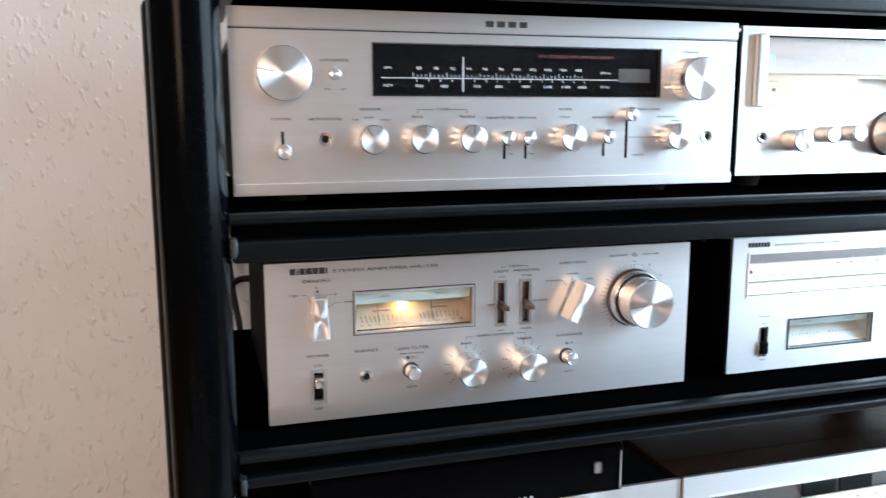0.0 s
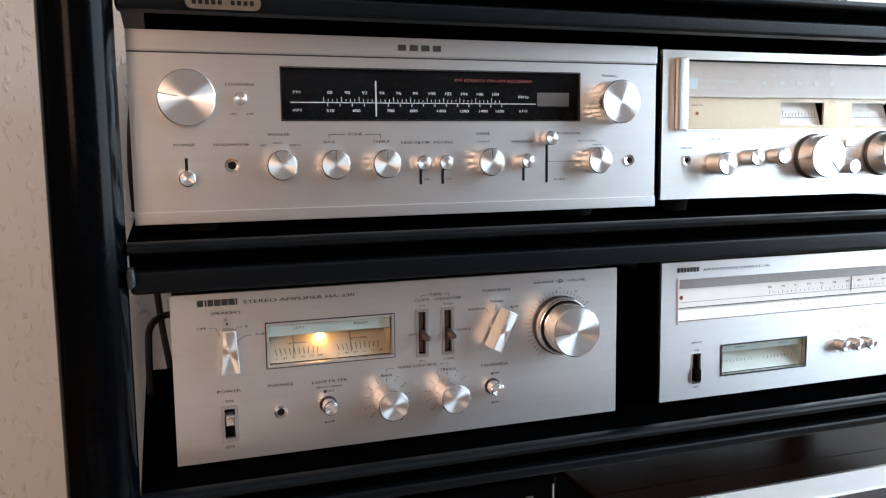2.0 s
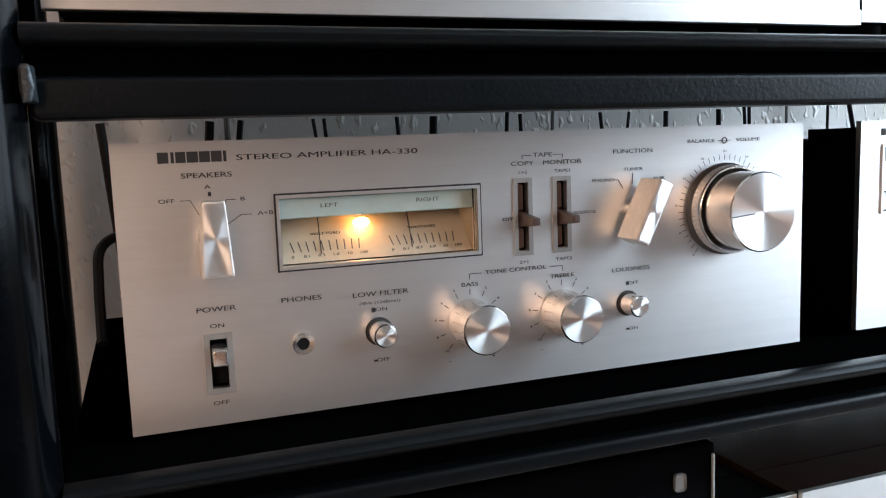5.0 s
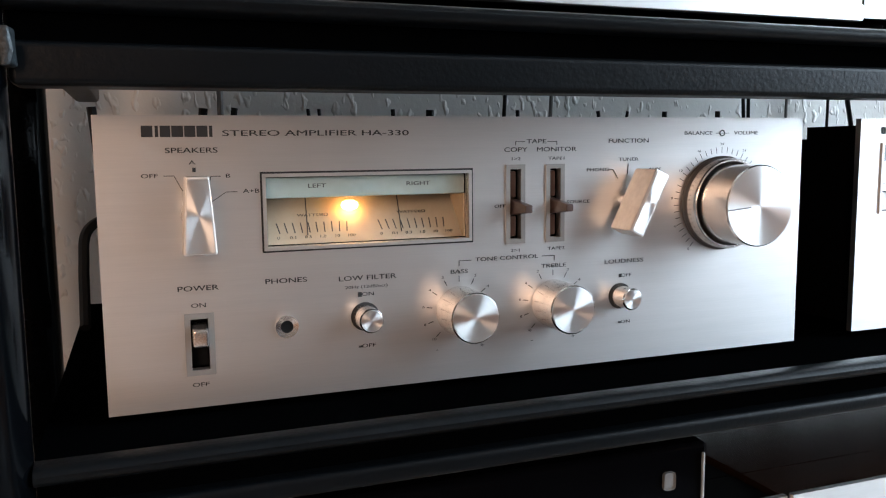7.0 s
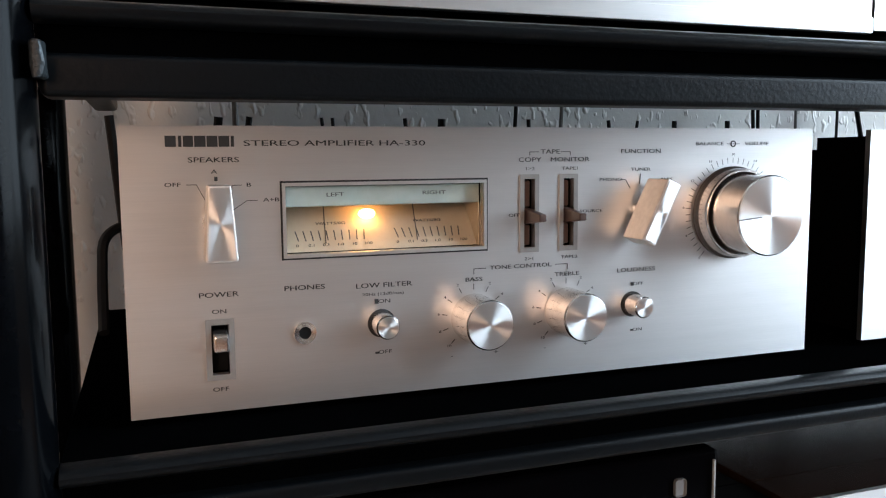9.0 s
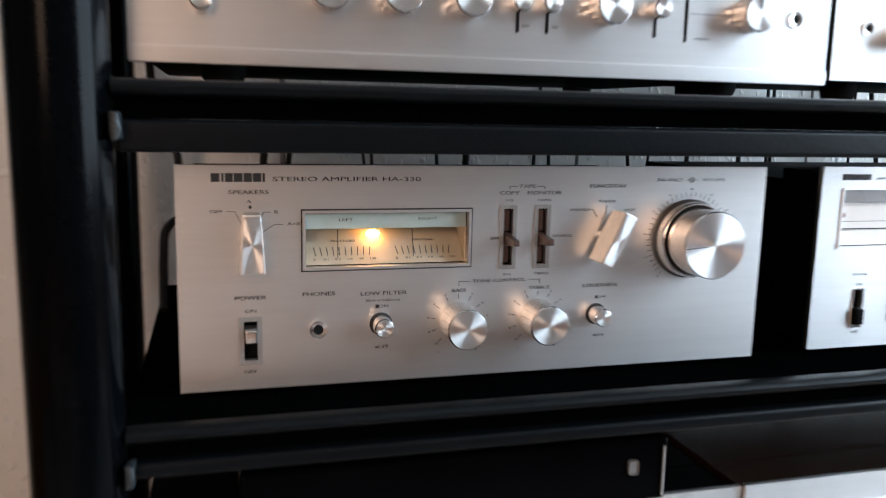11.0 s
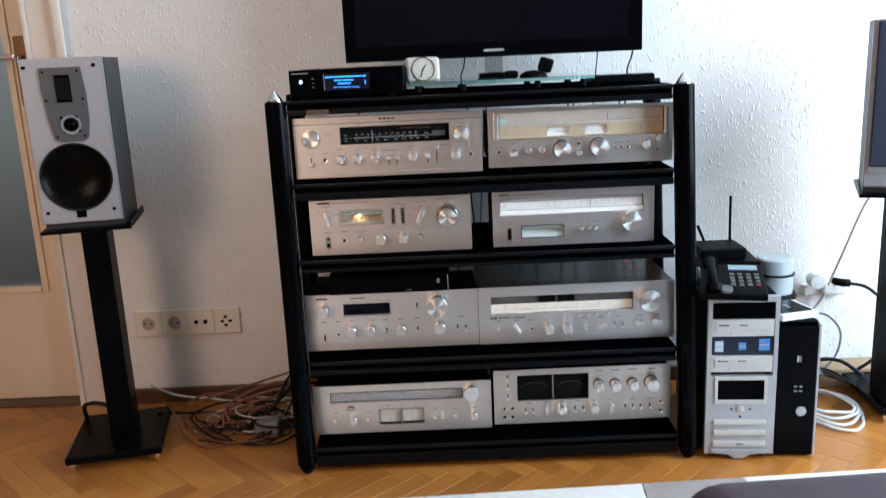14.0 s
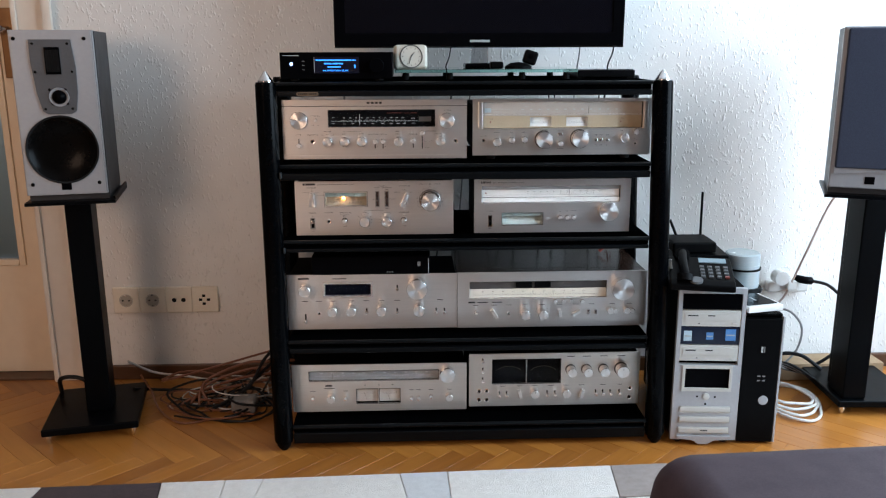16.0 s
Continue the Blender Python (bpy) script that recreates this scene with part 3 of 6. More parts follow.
def slanted(u, a, c, z0, y0, z1, y1, mat, name="scale_card"):
    """A card that leans from (z0, y0) at its foot to (z1, y1) at its head."""
    bm = bmesh.new()
    f = [bm.verts.new(p) for p in ((a, y0, z0), (c, y0, z0), (c, y1, z1), (a, y1, z1))]
    g = [bm.verts.new(v.co + Vector((0, 0.001, 0))) for v in f]
    bm.faces.new(f), bm.faces.new(g[::-1])
    for i in range(4):
        bm.faces.new([f[i], f[(i + 1) % 4], g[(i + 1) % 4], g[i]])
    bmesh.ops.recalc_face_normals(bm, faces=bm.faces[:])
    return part(name, bm, mat, u)


def ticks(u, x0, x1, z, n, tall, y, mat=None, w=0.0005, every=0):
    """A row of upright strokes; each 'every'th one is taller."""
    bm = bmesh.new()
    for i in range(n):
        x = x0 + (x1 - x0) * i / max(1, n - 1)
        h = tall * (1.7 if every and i % every == 0 else 1)
        bm.faces.new([bm.verts.new(p) for p in ((x - w, y, z), (x + w, y, z), (x + w, y, z + h), (x - w, y, z + h))])
    return part("scale", bm, mat or INK, u)


# ---- upper left: the receiver with the black dial ----
u = unit("vintage_receiver", "silver brushed-aluminium vintage receiver with a black tuning dial", -0.021, -0.009, 0.751, 0.443, 0.142, 0.33, BLACKMETAL, ALU, [(0.110, 0.077, 0.366, 0.117)], category="receiver", foot=0.0094, drop=0.022)
part("top_trim", box(0, 0.443, -0.0018, -0.0002, 0.1275, 0.142, 0.0005), ALU, u)
part("lower_trim", box(0, 0.443, -0.0018, -0.0002, 0.0, 0.0092, 0.0005), ALU, u)
strip(u, 0, 0.443, 0.1257, 0.1268, INK, "groove", t=0.0003)
part("lid", box(0.002, 0.441, 0.050, 0.328, 0.1202, 0.1218, 0.0006), ALUWARM, u, "pale metal lid")
for k in range(4):
    strip(u, 0.203 + 0.0098 * k, 0.2098 + 0.0098 * k, 0.1318, 0.1364, INK, "badge", y=-0.0018)
part("dial_panel", box(0.1105, 0.3655, 0.0022, 0.005, 0.0775, 0.1165), DIALBLACK, u)
rim(u, 0.110, 0.077, 0.366, 0.117, 0.0008)
D = 0.0019
strip(u, 0.117, 0.326, 0.0905, 0.0911, PALEINK, "dial_line", y=0.0022, t=0.0002)
for k in range(11):
    text(u, str(88 + 2 * k), 0.148 + 0.0140 * k, 0.0985, 0.0044, mat=PALEINK, wide=1.0, y=D)
for s, x in (("530", 0.148), ("600", 0.169), ("700", 0.197), ("800", 0.2165), ("1000", 0.240), ("1200", 0.260), ("1400", 0.277), ("1600", 0.292)):
    text(u, s, x, 0.0845, 0.0042, mat=PALEINK, wide=1.0, y=D)
ticks(u, 0.143, 0.292, 0.0915, 43, 0.0022, D, PALEINK, 0.00025, 4)
ticks(u, 0.146, 0.294, 0.0880, 16, 0.0022, D, PALEINK, 0.0003)
for s, x, z in (("FM", 0.122, 0.0985), ("AM", 0.122, 0.0848), ("MHz", 0.314, 0.0965), ("kHz", 0.314, 0.0848)):
    text(u, s, x, z, 0.0042, mat=PALEINK, wide=1.2, y=D)
text(u, "FM STEREO FM-AM RECEIVER", 0.287, 0.1095, 0.0045, mat=REDINK, wide=1.2, y=D)
strip(u, 0.1846, 0.1856, 0.080, 0.108, PALEINK, "dial_needle", y=0.0022, t=0.0009)
strip(u, 0.327, 0.357, 0.089, 0.1005, SMOKED, "tuning_meter", y=0.0022, t=0.0004)
window_pane(u, 0.110, 0.077, 0.366, 0.117, y=0.0004)
knob(u, 0.040, 0.093, 0.0208, 0.008, mark=-80)
knob(u, 0.394, 0.092, 0.0184, 0.024, mark=None, ribs=28)
for x, m in ((0.107, -30), (0.148, 0), (0.189, 0), (0.278, 0), (0.379, -10)):
    knob(u, x, 0.0425, 0.0114, 0.016, mark=m, ribs=18)
knob(u, 0.079, 0.093, 0.0046, 0.006, mark=None, name="push_button")
for x, z0, z1, zk in ((0.221, 0.025, 0.046, 0.0425), (0.240, 0.025, 0.046, 0.0425), (0.313, 0.026, 0.047, 0.043), (0.335, 0.024, 0.062, 0.062), (0.038, 0.034, 0.049, 0.034)):
    slot(u, x, z0, z1)
    knob(u, x, zk, 0.0060, 0.011, mark=None, name="slide_knob")
jack(u, 0.071, 0.043, 0.0055), jack(u, 0.416, 0.042, 0.005)
for s, x, z in (("POWER", 0.037, 0.0585), ("HEADPHONE", 0.071, 0.0585), ("SPEAKER", 0.107, 0.066), ("BASS", 0.146, 0.0600), ("TREBLE", 0.188, 0.0600), ("TONE", 0.167, 0.066), ("HIGH FILTER", 0.217, 0.0590), ("MUTING", 0.241, 0.0590), ("MODE", 0.276, 0.066), ("MONITOR", 0.312, 0.0590), ("FUNCTION", 0.356, 0.066), ("LOUDNESS", 0.079, 0.1035), ("TUNING", 0.396, 0.1155)):
    text(u, s, x, z, 0.0038)
for s, x, z in (("MAIN", 0.106, 0.0595), ("OFF", 0.095, 0.0578), ("BOTH", 0.119, 0.0578), ("STEREO", 0.276, 0.0595), ("AUTO STEREO", 0.374, 0.0595), ("MONO", 0.384, 0.0560), ("PHONO", 0.347, 0.0265), ("ON", 0.226, 0.029), ("ON", 0.245, 0.029), ("ON", 0.0735, 0.0815), ("OFF", 0.086, 0.0815)):
    text(u, s, x, z, 0.0026)
for q in ((0.146, 0.159, 0.0657, 0.0661), (0.175, 0.188, 0.0657, 0.0661), (0.1459, 0.1463, 0.0625, 0.066), (0.1877, 0.1881, 0.0625, 0.066), (0.337, 0.3855, 0.0418, 0.0421), (0.341, 0.346, 0.0653, 0.0656)):
    strip(u, *q, name="print_line", t=0.0003)

# ---- upper right: the champagne receiver ----
u = unit("champagne_receiver", "champagne silver receiver with a gold-lit wide tuning window", 0.437, 0.003, 0.7555, 0.438, 0.137, 0.30, BLACKMETAL, ALUWARM, [(0.026, 0.065, 0.417, 0.129)], category="receiver", foot=0.0139, drop=0.020)
rim(u, 0.026, 0.065, 0.417, 0.129, 0.0016, ALUWARM, 0.002)
part("dial_panel", box(0.0265, 0.4165, 0.012, 0.014, 0.0985, 0.1285), BEIGE, u, "beige printed dial panel")
part("meter_panel", plate(0.390, 0.033, 0.002, [(0.141, 0.069, 0.194, 0.091), (0.230, 0.069, 0.283, 0.091)], y=0.0085, x0=0.0265, z0=0.0655), GOLD, u, "gold meter panel")
for a in (0.141, 0.230):
    mc = slanted(u, a - 0.001, a + 0.054, 0.068, 0.013, 0.092, 0.022, WHITECARD, "meter_card")
    ticks(u, a + 0.006, a + 0.046, 0.078, 11, 0.003, 0.0128, w=0.0003, every=5)
    strip(u, a + 0.006, a + 0.047, 0.0765, 0.0770, INK, "print_line", y=0.0128)
part("ledge", box(0.0265, 0.4165, 0.004, 0.0084, 0.0952, 0.0985), BEIGE, u)
for k in range(12):
    strip(u, 0.12 + 0.021 * k, 0.126 + 0.021 * k, 0.1085, 0.1115, PALEINK, "figure_bar", y=0.012)
ticks(u, 0.118, 0.36, 0.1035, 49, 0.002, 0.0117, PALEINK, 0.0003, 4)
text(u, "STEREO RECEIVER", 0.068, 0.1105, 0.0050, mat=PALEINK, y=0.0117)
text(u, "G-2000", 0.058, 0.1045, 0.0050, mat=PALEINK, y=0.0117)
text(u, "FM", 0.132, 0.1165, 0.0060, mat=PALEINK, y=0.0117)
strip(u, 0.030, 0.046, 0.103, 0.113, surface("pale_blue_badge", (0.35, 0.45, 0.50), rough=0.4, scale=40), "badge", y=0.012)
strip(u, 0.2845, 0.2855, 0.1005, 0.118, INK, "dial_needle", y=0.011)
for s, x in (("POWER", 0.044), ("POWER", 0.365)):
    text(u, s, x, 0.0875, 0.0030, y=0.0082)
    part("indicator", lathe([(0.0018, 0), (0.0018, 0.0006), (0, 0.0008)], (x, 0.0085, 0.080), seg=12), REDINK, u)
window_pane(u, 0.026, 0.065, 0.417, 0.129, CLEAR)
for a in (0.013, 0.4175):
    part("window_bar", box(a, a + 0.011, -0.007, -0.0002, 0.064, 0.130, 0.002), ALUWARM, u, "raised aluminium bar")
for x, z, r, ln, mk in ((0.059, 0.033, 0.0105, 0.020, None), (0.095, 0.038, 0.0078, 0.017, None), (0.126, 0.039, 0.0078, 0.017, None), (0.174, 0.038, 0.0205, 0.022, 140), (0.215, 0.028, 0.0075, 0.014, None), (0.261, 0.040, 0.0210, 0.024, 20), (0.371, 0.042, 0.0108, 0.018, 0), (0.400, 0.056, 0.0075, 0.014, None)):
    knob(u, x, z, r, ln, mark=mk, skirt=r + 0.0014 if r > 0.02 else None)
part("muting_button", box(0.209, 0.220, -0.006, -0.0002, 0.047, 0.055, 0.001), KNOBSIDE, u)
for x in (0.303, 0.315, 0.331):
    part("push_button", box(x - 0.0035, x + 0.0035, -0.006, -0.0002, 0.033, 0.041, 0.001), KNOBSIDE, u)
    text(u, "ON", x, 0.0235, 0.0026)
    strip(u, x - 0.004, x + 0.004, 0.0475, 0.0485, name="figure_bar")
jack(u, 0.027, 0.036), jack(u, 0.401, 0.027, 0.003)
for s, x, z in (("POWER", 0.059, 0.0555), ("BASS", 0.095, 0.0555), ("TREBLE", 0.126, 0.0555), ("SELECTOR", 0.174, 0.0605), ("VOLUME", 0.261, 0.063), ("MUTING", 0.215, 0.0585), ("BALANCE", 0.215, 0.0155), ("PHONES", 0.027, 0.0475), ("FUNCTION", 0.371, 0.0585), ("MIC", 0.402, 0.0375)):
    text(u, s, x, z, 0.0030)

# ---- second row, left: the amplifier with the lit meters ----
u = unit("stereo_amplifier", "silver stereo amplifier with orange-lit twin power meters", 0, 0, 0.56, 0.39, 0.135, 0.26, BLACKMETAL, ALU, [(0.0735, 0.0735, 0.1755, 0.1065), (0.1988, 0.0715, 0.2050, 0.1080), (0.2220, 0.0715, 0.2282, 0.1080), (0.0370, 0.0180, 0.0450, 0.0420)], foot=0.0037, drop=0.016)
rim(u, 0.0735, 0.0735, 0.1755, 0.1065, 0.0016, ALU, 0.0012)
part("rim_line", plate(0.1070, 0.0380, 0.0002, [(0.0720, 0.0720, 0.1770, 0.1080)], y=-0.0004, x0=0.0710, z0=0.0710), INK, u)
part("meter_hood", box(0.0738, 0.1752, 0.0045, 0.014, 0.0962, 0.1062, 0.0006), GREENWHITE, u, "pale green hood strip")
slanted(u, 0.0738, 0.1752, 0.0738, 0.0065, 0.0960, 0.026, AMBERCARD)
for x in (0.0737, 0.1746):
    part("meter_side", box(x, x + 0.0007, 0.0045, 0.0272, 0.0738, 0.0961), AMBERCARD, u)
part("meter_back", box(0.0738, 0.1752, 0.0275, 0.029, 0.0938, 0.1062), AMBERCARD, u)
bulb = part("meter_lamp", lathe([(0, -0.0046), (0.0018, -0.0036), (0.0026, -0.0014), (0.0026, 0.0014), (0.0018, 0.0036), (0, 0.0046)], (0.1175, 0.0165, 0.0912), "X", 14), BULB, u, "small warm filament lamp")
for x, s, nx in ((0.0985, "LEFT", 0.0955), (0.1500, "RIGHT", 0.1435)):
    text(u, s, x, 0.1018, 0.0038, y=0.0042)
    for n in range(10):
        px, tilt = x - 0.0175 + 0.0037 * n, (n - 4.5) * 0.00022
        bm = bmesh.new()
        bm.faces.new([bm.verts.new(p) for p in ((px - 0.0003, 0.0100, 0.0788), (px + 0.0003, 0.0100, 0.0788), (px + 0.0003 + tilt, 0.0143, 0.0835), (px - 0.0003 + tilt, 0.0143, 0.0835))])
        part("scale_stroke", bm, INK, u)
    for k, sx in enumerate(("0", "0.1", "0.3", "1.0", "10", "100")):
        text(u, sx, x - 0.0185 + 0.0072 * k, 0.0768, 0.0026, wide=1.1, y=0.0080)
    text(u, "WATTS/8\u03a9", x, 0.0868, 0.0026, wide=1.2, y=0.0165)
    part("needle", tube([(nx - 0.001, 0.0092, 0.0775), (nx + 0.0006, 0.0225, 0.0955)], 0.00028, 5), INK, u)
window_pane(u, 0.0735, 0.0735, 0.1755, 0.1065, y=0.0010)
for k, w in enumerate((0.0048, 0.0014, 0.0044, 0.0050, 0.0048, 0.0048, 0.0014)):
    x = 0.0200 + (0, 0.0058, 0.0079, 0.0128, 0.0183, 0.0236, 0.0291)[k]
    strip(u, x, x + w, 0.1253, 0.1303, INK, "badge")
text(u, "STEREO AMPLIFIER HA-330", 0.0545, 0.1268, 0.0050, "LEFT", wide=1.50)
bar_knob(u, 0.0420, 0.0905, 0.035, 0.0150, 0.016, 0, 0.68)
part("speaker_pointer", box(0.0410, 0.0425, -0.0006, -0.0001, 0.1095, 0.1115), INK, u)
for s, x, z, h in (("SPEAKERS", 0.041, 0.1192, 0.0046), ("A", 0.041, 0.1138, 0.0036), ("OFF", 0.0225, 0.1080, 0.0036), ("B", 0.0565, 0.1075, 0.0036), ("A+B", 0.0668, 0.1003, 0.0036), ("POWER", 0.041, 0.0562, 0.0046), ("ON", 0.041, 0.0482, 0.0038), ("OFF", 0.0405, 0.0108, 0.0038), ("PHONES", 0.0815, 0.0572, 0.0046), ("LOW FILTER", 0.1215, 0.0562, 0.0046), ("20Hz (12dB/oct)", 0.1210, 0.0518, 0.0028), ("ON", 0.1215, 0.0480, 0.0036), ("OFF", 0.1215, 0.0220, 0.0036), ("TONE CONTROL", 0.197, 0.0618, 0.0040), ("BASS", 0.170, 0.0562, 0.0040), ("TREBLE", 0.2245, 0.0562, 0.0040), ("LOUDNESS", 0.268, 0.0562, 0.0044), ("OFF", 0.2695, 0.0482, 0.0034), ("ON", 0.2695, 0.0220, 0.0034), ("COPY", 0.2020, 0.1180, 0.0044), ("MONITOR", 0.2258, 0.1180, 0.0044), ("TAPE", 0.2140, 0.1222, 0.0044), ("TAPE1", 0.2260, 0.1133, 0.0032), ("TAPE2", 0.2258, 0.0655, 0.0032), ("1>2", 0.2020, 0.1133, 0.0032), ("2>1", 0.2020, 0.0655, 0.0032), ("OFF", 0.1930, 0.0890, 0.0032), ("SOURCE", 0.2390, 0.0900, 0.0032), ("FUNCTION", 0.270, 0.1222, 0.0044), ("TUNER", 0.2700, 0.1122, 0.0034), ("PHONO", 0.2510, 0.1068, 0.0034), ("AUX", 0.2868, 0.1065, 0.0034), ("BALANCE", 0.3155, 0.1262, 0.0038), ("VOLUME", 0.3485, 0.1262, 0.0038)):
    text(u, s, x, z, h)
for q in ((0.0285, 0.0330, 0.1078, 0.1081), (0.0490, 0.0535, 0.1073, 0.1076), (0.0555, 0.0605, 0.1000, 0.1003), (0.1700, 0.1770, 0.0616, 0.0619), (0.2175, 0.2250, 0.0616, 0.0619), (0.1700, 0.1703, 0.0590, 0.0618), (0.2247, 0.2250, 0.0590, 0.0618), (0.2020, 0.2075, 0.1220, 0.1223), (0.2205, 0.2262, 0.1220, 0.1223), (0.2020, 0.2023, 0.1203, 0.1222), (0.2259, 0.2262, 0.1203, 0.1222), (0.2570, 0.2605, 0.1066, 0.1069), (0.3275, 0.3365, 0.1260, 0.1263), (0.1165, 0.1185, 0.0468, 0.0492), (0.1165, 0.1187, 0.0213, 0.0223), (0.2650, 0.2668, 0.0472, 0.0492), (0.2650, 0.2670, 0.0214, 0.0224)):
    strip(u, *q, name="print_line", t=0.0003)
for pts in (((0.0330, 0.1080), (0.0365, 0.1010)), ((0.0490, 0.1074), (0.0475, 0.1020)), ((0.0555, 0.1001), (0.0485, 0.0955)), ((0.2605, 0.1067), (0.2635, 0.1020)), ((0.2700, 0.1098), (0.2695, 0.1040))):
    part("print_line", tube([(p[0], -0.0003, p[1]) for p in pts], 0.0002, 4), INK, u)
part("balance_mark", lathe([(0.0012, 0.0002), (0.0018, 0.0004), (0.0018, 0)], (0.332, 0, 0.1262), seg=20), INK, u)
BEZEL = surface("grey_satin_bezel", (0.42, 0.41, 0.39), (0.38, 0.37, 0.35), rough=0.35, metal=0.7, scale=40)
for a in (0.1988, 0.2220):
    b = a + 0.0062
    rim(u, a, 0.0715, b, 0.1080, 0.0024, BEZEL, 0.0008)
    part("switch_well", box(a + 0.0001, b - 0.0001, 0.009, 0.011, 0.0715, 0.1080), HOLE, u)
    bm = box(a + 0.0010, b - 0.0010, -0.017, 0.006, 0.0862, 0.0902, 0.0008)
    for v in bm.verts:
        if v.co.y > -0.006:
            v.co.z += 0.0026 if v.co.z > 0.0882 else -0.0026
    sw = part("switch_lever", bm, BROWNLEVER, u, "brown plastic lever")
    for z0, z1 in ((0.0725, 0.0836), (0.0930, 0.1070)):
        part("switch_slide", box(a + 0.0008, b - 0.0008, 0.0035, 0.0060, z0, z1, 0.0008), BROWNLEVER, sw)
rim(u, 0.0370, 0.0180, 0.0450, 0.0420, 0.0026, BEZEL, 0.0010)
part("power_well", box(0.0371, 0.0449, 0.008, 0.010, 0.0180, 0.0420), HOLE, u)
bm = box(0.0376, 0.0444, -0.0085, 0.007, 0.0300, 0.0405, 0.0012)
for v in bm.verts:
    if v.co.y < -0.003 and v.co.z > 0.036:
        v.co.z -= 0.0025
part("power_lever", bm, KNOBSIDE, u, "chromed lever switched up")
jack(u, 0.0812, 0.0350, 0.0055)
for x in (0.120, 0.266):
    part("button_well", lathe([(0.0072, 0.0), (0.0072, 0.0006), (0.006, 0.0006)], (x, 0, 0.0368), seg=28), INK, u)
    knob(u, x, 0.0368, 0.0060, 0.013, mark=None, name="push_button")
for x in (0.1700, 0.2240):
    knob(u, x, 0.0360, 0.0128, 0.023, mark=None)
    ring_of_ticks(u, x, 0.0360, 0.0150, 0.0180, -135, 135, 11, 0.00022)
    for k in range(-5, 6):
        a = radians(27 * k)
        text(u, str(abs(2 * k)), x + 0.0198 * math.sin(a), 0.0360 + 0.0198 * math.cos(a), 0.0026, wide=1.0)
    text(u, "-", x - 0.0125, 0.0165, 0.004), text(u, "+", x + 0.0125, 0.0165, 0.004)
bar_knob(u, 0.2690, 0.0895, 0.036, 0.0092, 0.023, 26)
knob(u, 0.3320, 0.0865, 0.0222, 0.033, skirt=0.0268, mark=-95)
part("balance_ring", lathe([(0.0256, 0.003), (0.0256, 0.0090), (0.0248, 0.0102), (0.0238, 0.0102), (0.0236, 0.004)], (0.3320, 0, 0.0865), seg=48), KNOBSIDE, u, "polished outer balance ring")
ring_of_ticks(u, 0.3320, 0.0865, 0.0285, 0.0318, -140, 140, 41, 0.0002)
for k in range(11):
    a = radians(-140 + 28 * k)
    text(u, str(4 * k), 0.3320 + 0.0335 * math.sin(a), 0.0865 + 0.0335 * math.cos(a), 0.0026, wide=1.0)

# ---- second row, right: the tuner ----
u = unit("stereo_tuner", "silver stereo tuner with a bright white slide-rule dial", 0.442, 0.006, 0.56, 0.392, 0.135, 0.26, BLACKMETAL, ALU, [(0.019, 0.0765, 0.366, 0.1185), (0.0705, 0.0205, 0.1725, 0.0495), (0.0365, 0.016, 0.0445, 0.044)], category="tuner", foot=0.0037, drop=0.012)
rim(u, 0.019, 0.0765, 0.366, 0.1185, 0.0014, ALU, 0.0012)
part("dial_hood", box(0.0195, 0.3655, 0.0045, 0.011, 0.1085, 0.118), GREYDIAL, u)
part("dial_card", box(0.0195, 0.3655, 0.0115, 0.013, 0.0885, 0.1085), WHITECARD, u)
part("dial_ledge", prism([(0.0195, 0.0770), (0.3655, 0.0770), (0.3655, 0.0878), (0.0195, 0.0878)], 0.0045, 0.011), WHITECARD, u)
for k in range(12):
    text(u, str(88 + 2 * k) if k < 11 else "MHz", 0.135 + 0.0165 * k, 0.1022, 0.0042, wide=1.1, y=0.0112)
ticks(u, 0.135, 0.30, 0.0955, 31, 0.0020, 0.0112, w=0.0003, every=3)
ticks(u, 0.135, 0.30, 0.0835, 21, 0.0014, 0.0042, w=0.0003)
strip(u, 0.03, 0.345, 0.0935, 0.0940, GREYDIAL, "print_line", y=0.0115)
strip(u, 0.2385, 0.2398, 0.0915, 0.107, INK, "dial_needle", y=0.0105)
part("indicator", lathe([(0.002, 0), (0.002, 0.0006), (0, 0.0008)], (0.030, 0.0115, 0.0985), seg=12), REDINK, u)
window_pane(u, 0.019, 0.0765, 0.366, 0.1185)
rim(u, 0.0705, 0.0205, 0.1725, 0.0495, 0.0014, INK, 0.0010)
part("meter_hood", box(0.0708, 0.1722, 0.0045, 0.012, 0.0420, 0.0492, 0.0006), GREENWHITE, u)
slanted(u, 0.0708, 0.1722, 0.0208, 0.006, 0.0418, 0.024, METERCARD)
for x in (0.0707, 0.1717):
    part("meter_side", box(x, x + 0.0006, 0.0045, 0.0255, 0.0208, 0.0419), METERCARD, u)
ticks(u, 0.080, 0.115, 0.0290, 9, 0.003, 0.0105, w=0.0003), ticks(u, 0.130, 0.165, 0.0290, 9, 0.003, 0.0105, w=0.0003)
window_pane(u, 0.0705, 0.0205, 0.1725, 0.0495)
for k in range(7):
    strip(u, 0.0170 + 0.0036 * k, 0.0196 + 0.0036 * k, 0.1254, 0.1298, INK, "badge")
text(u, "AM FM STEREO TUNER FT-340", 0.0460, 0.1265, 0.0046, "LEFT", wide=1.25)
rim(u, 0.0365, 0.016, 0.0445, 0.044, 0.0010, KNOBSIDE, 0.0008)
part("power_well", box(0.0366, 0.0444, 0.008, 0.010, 0.016, 0.044), HOLE, u)
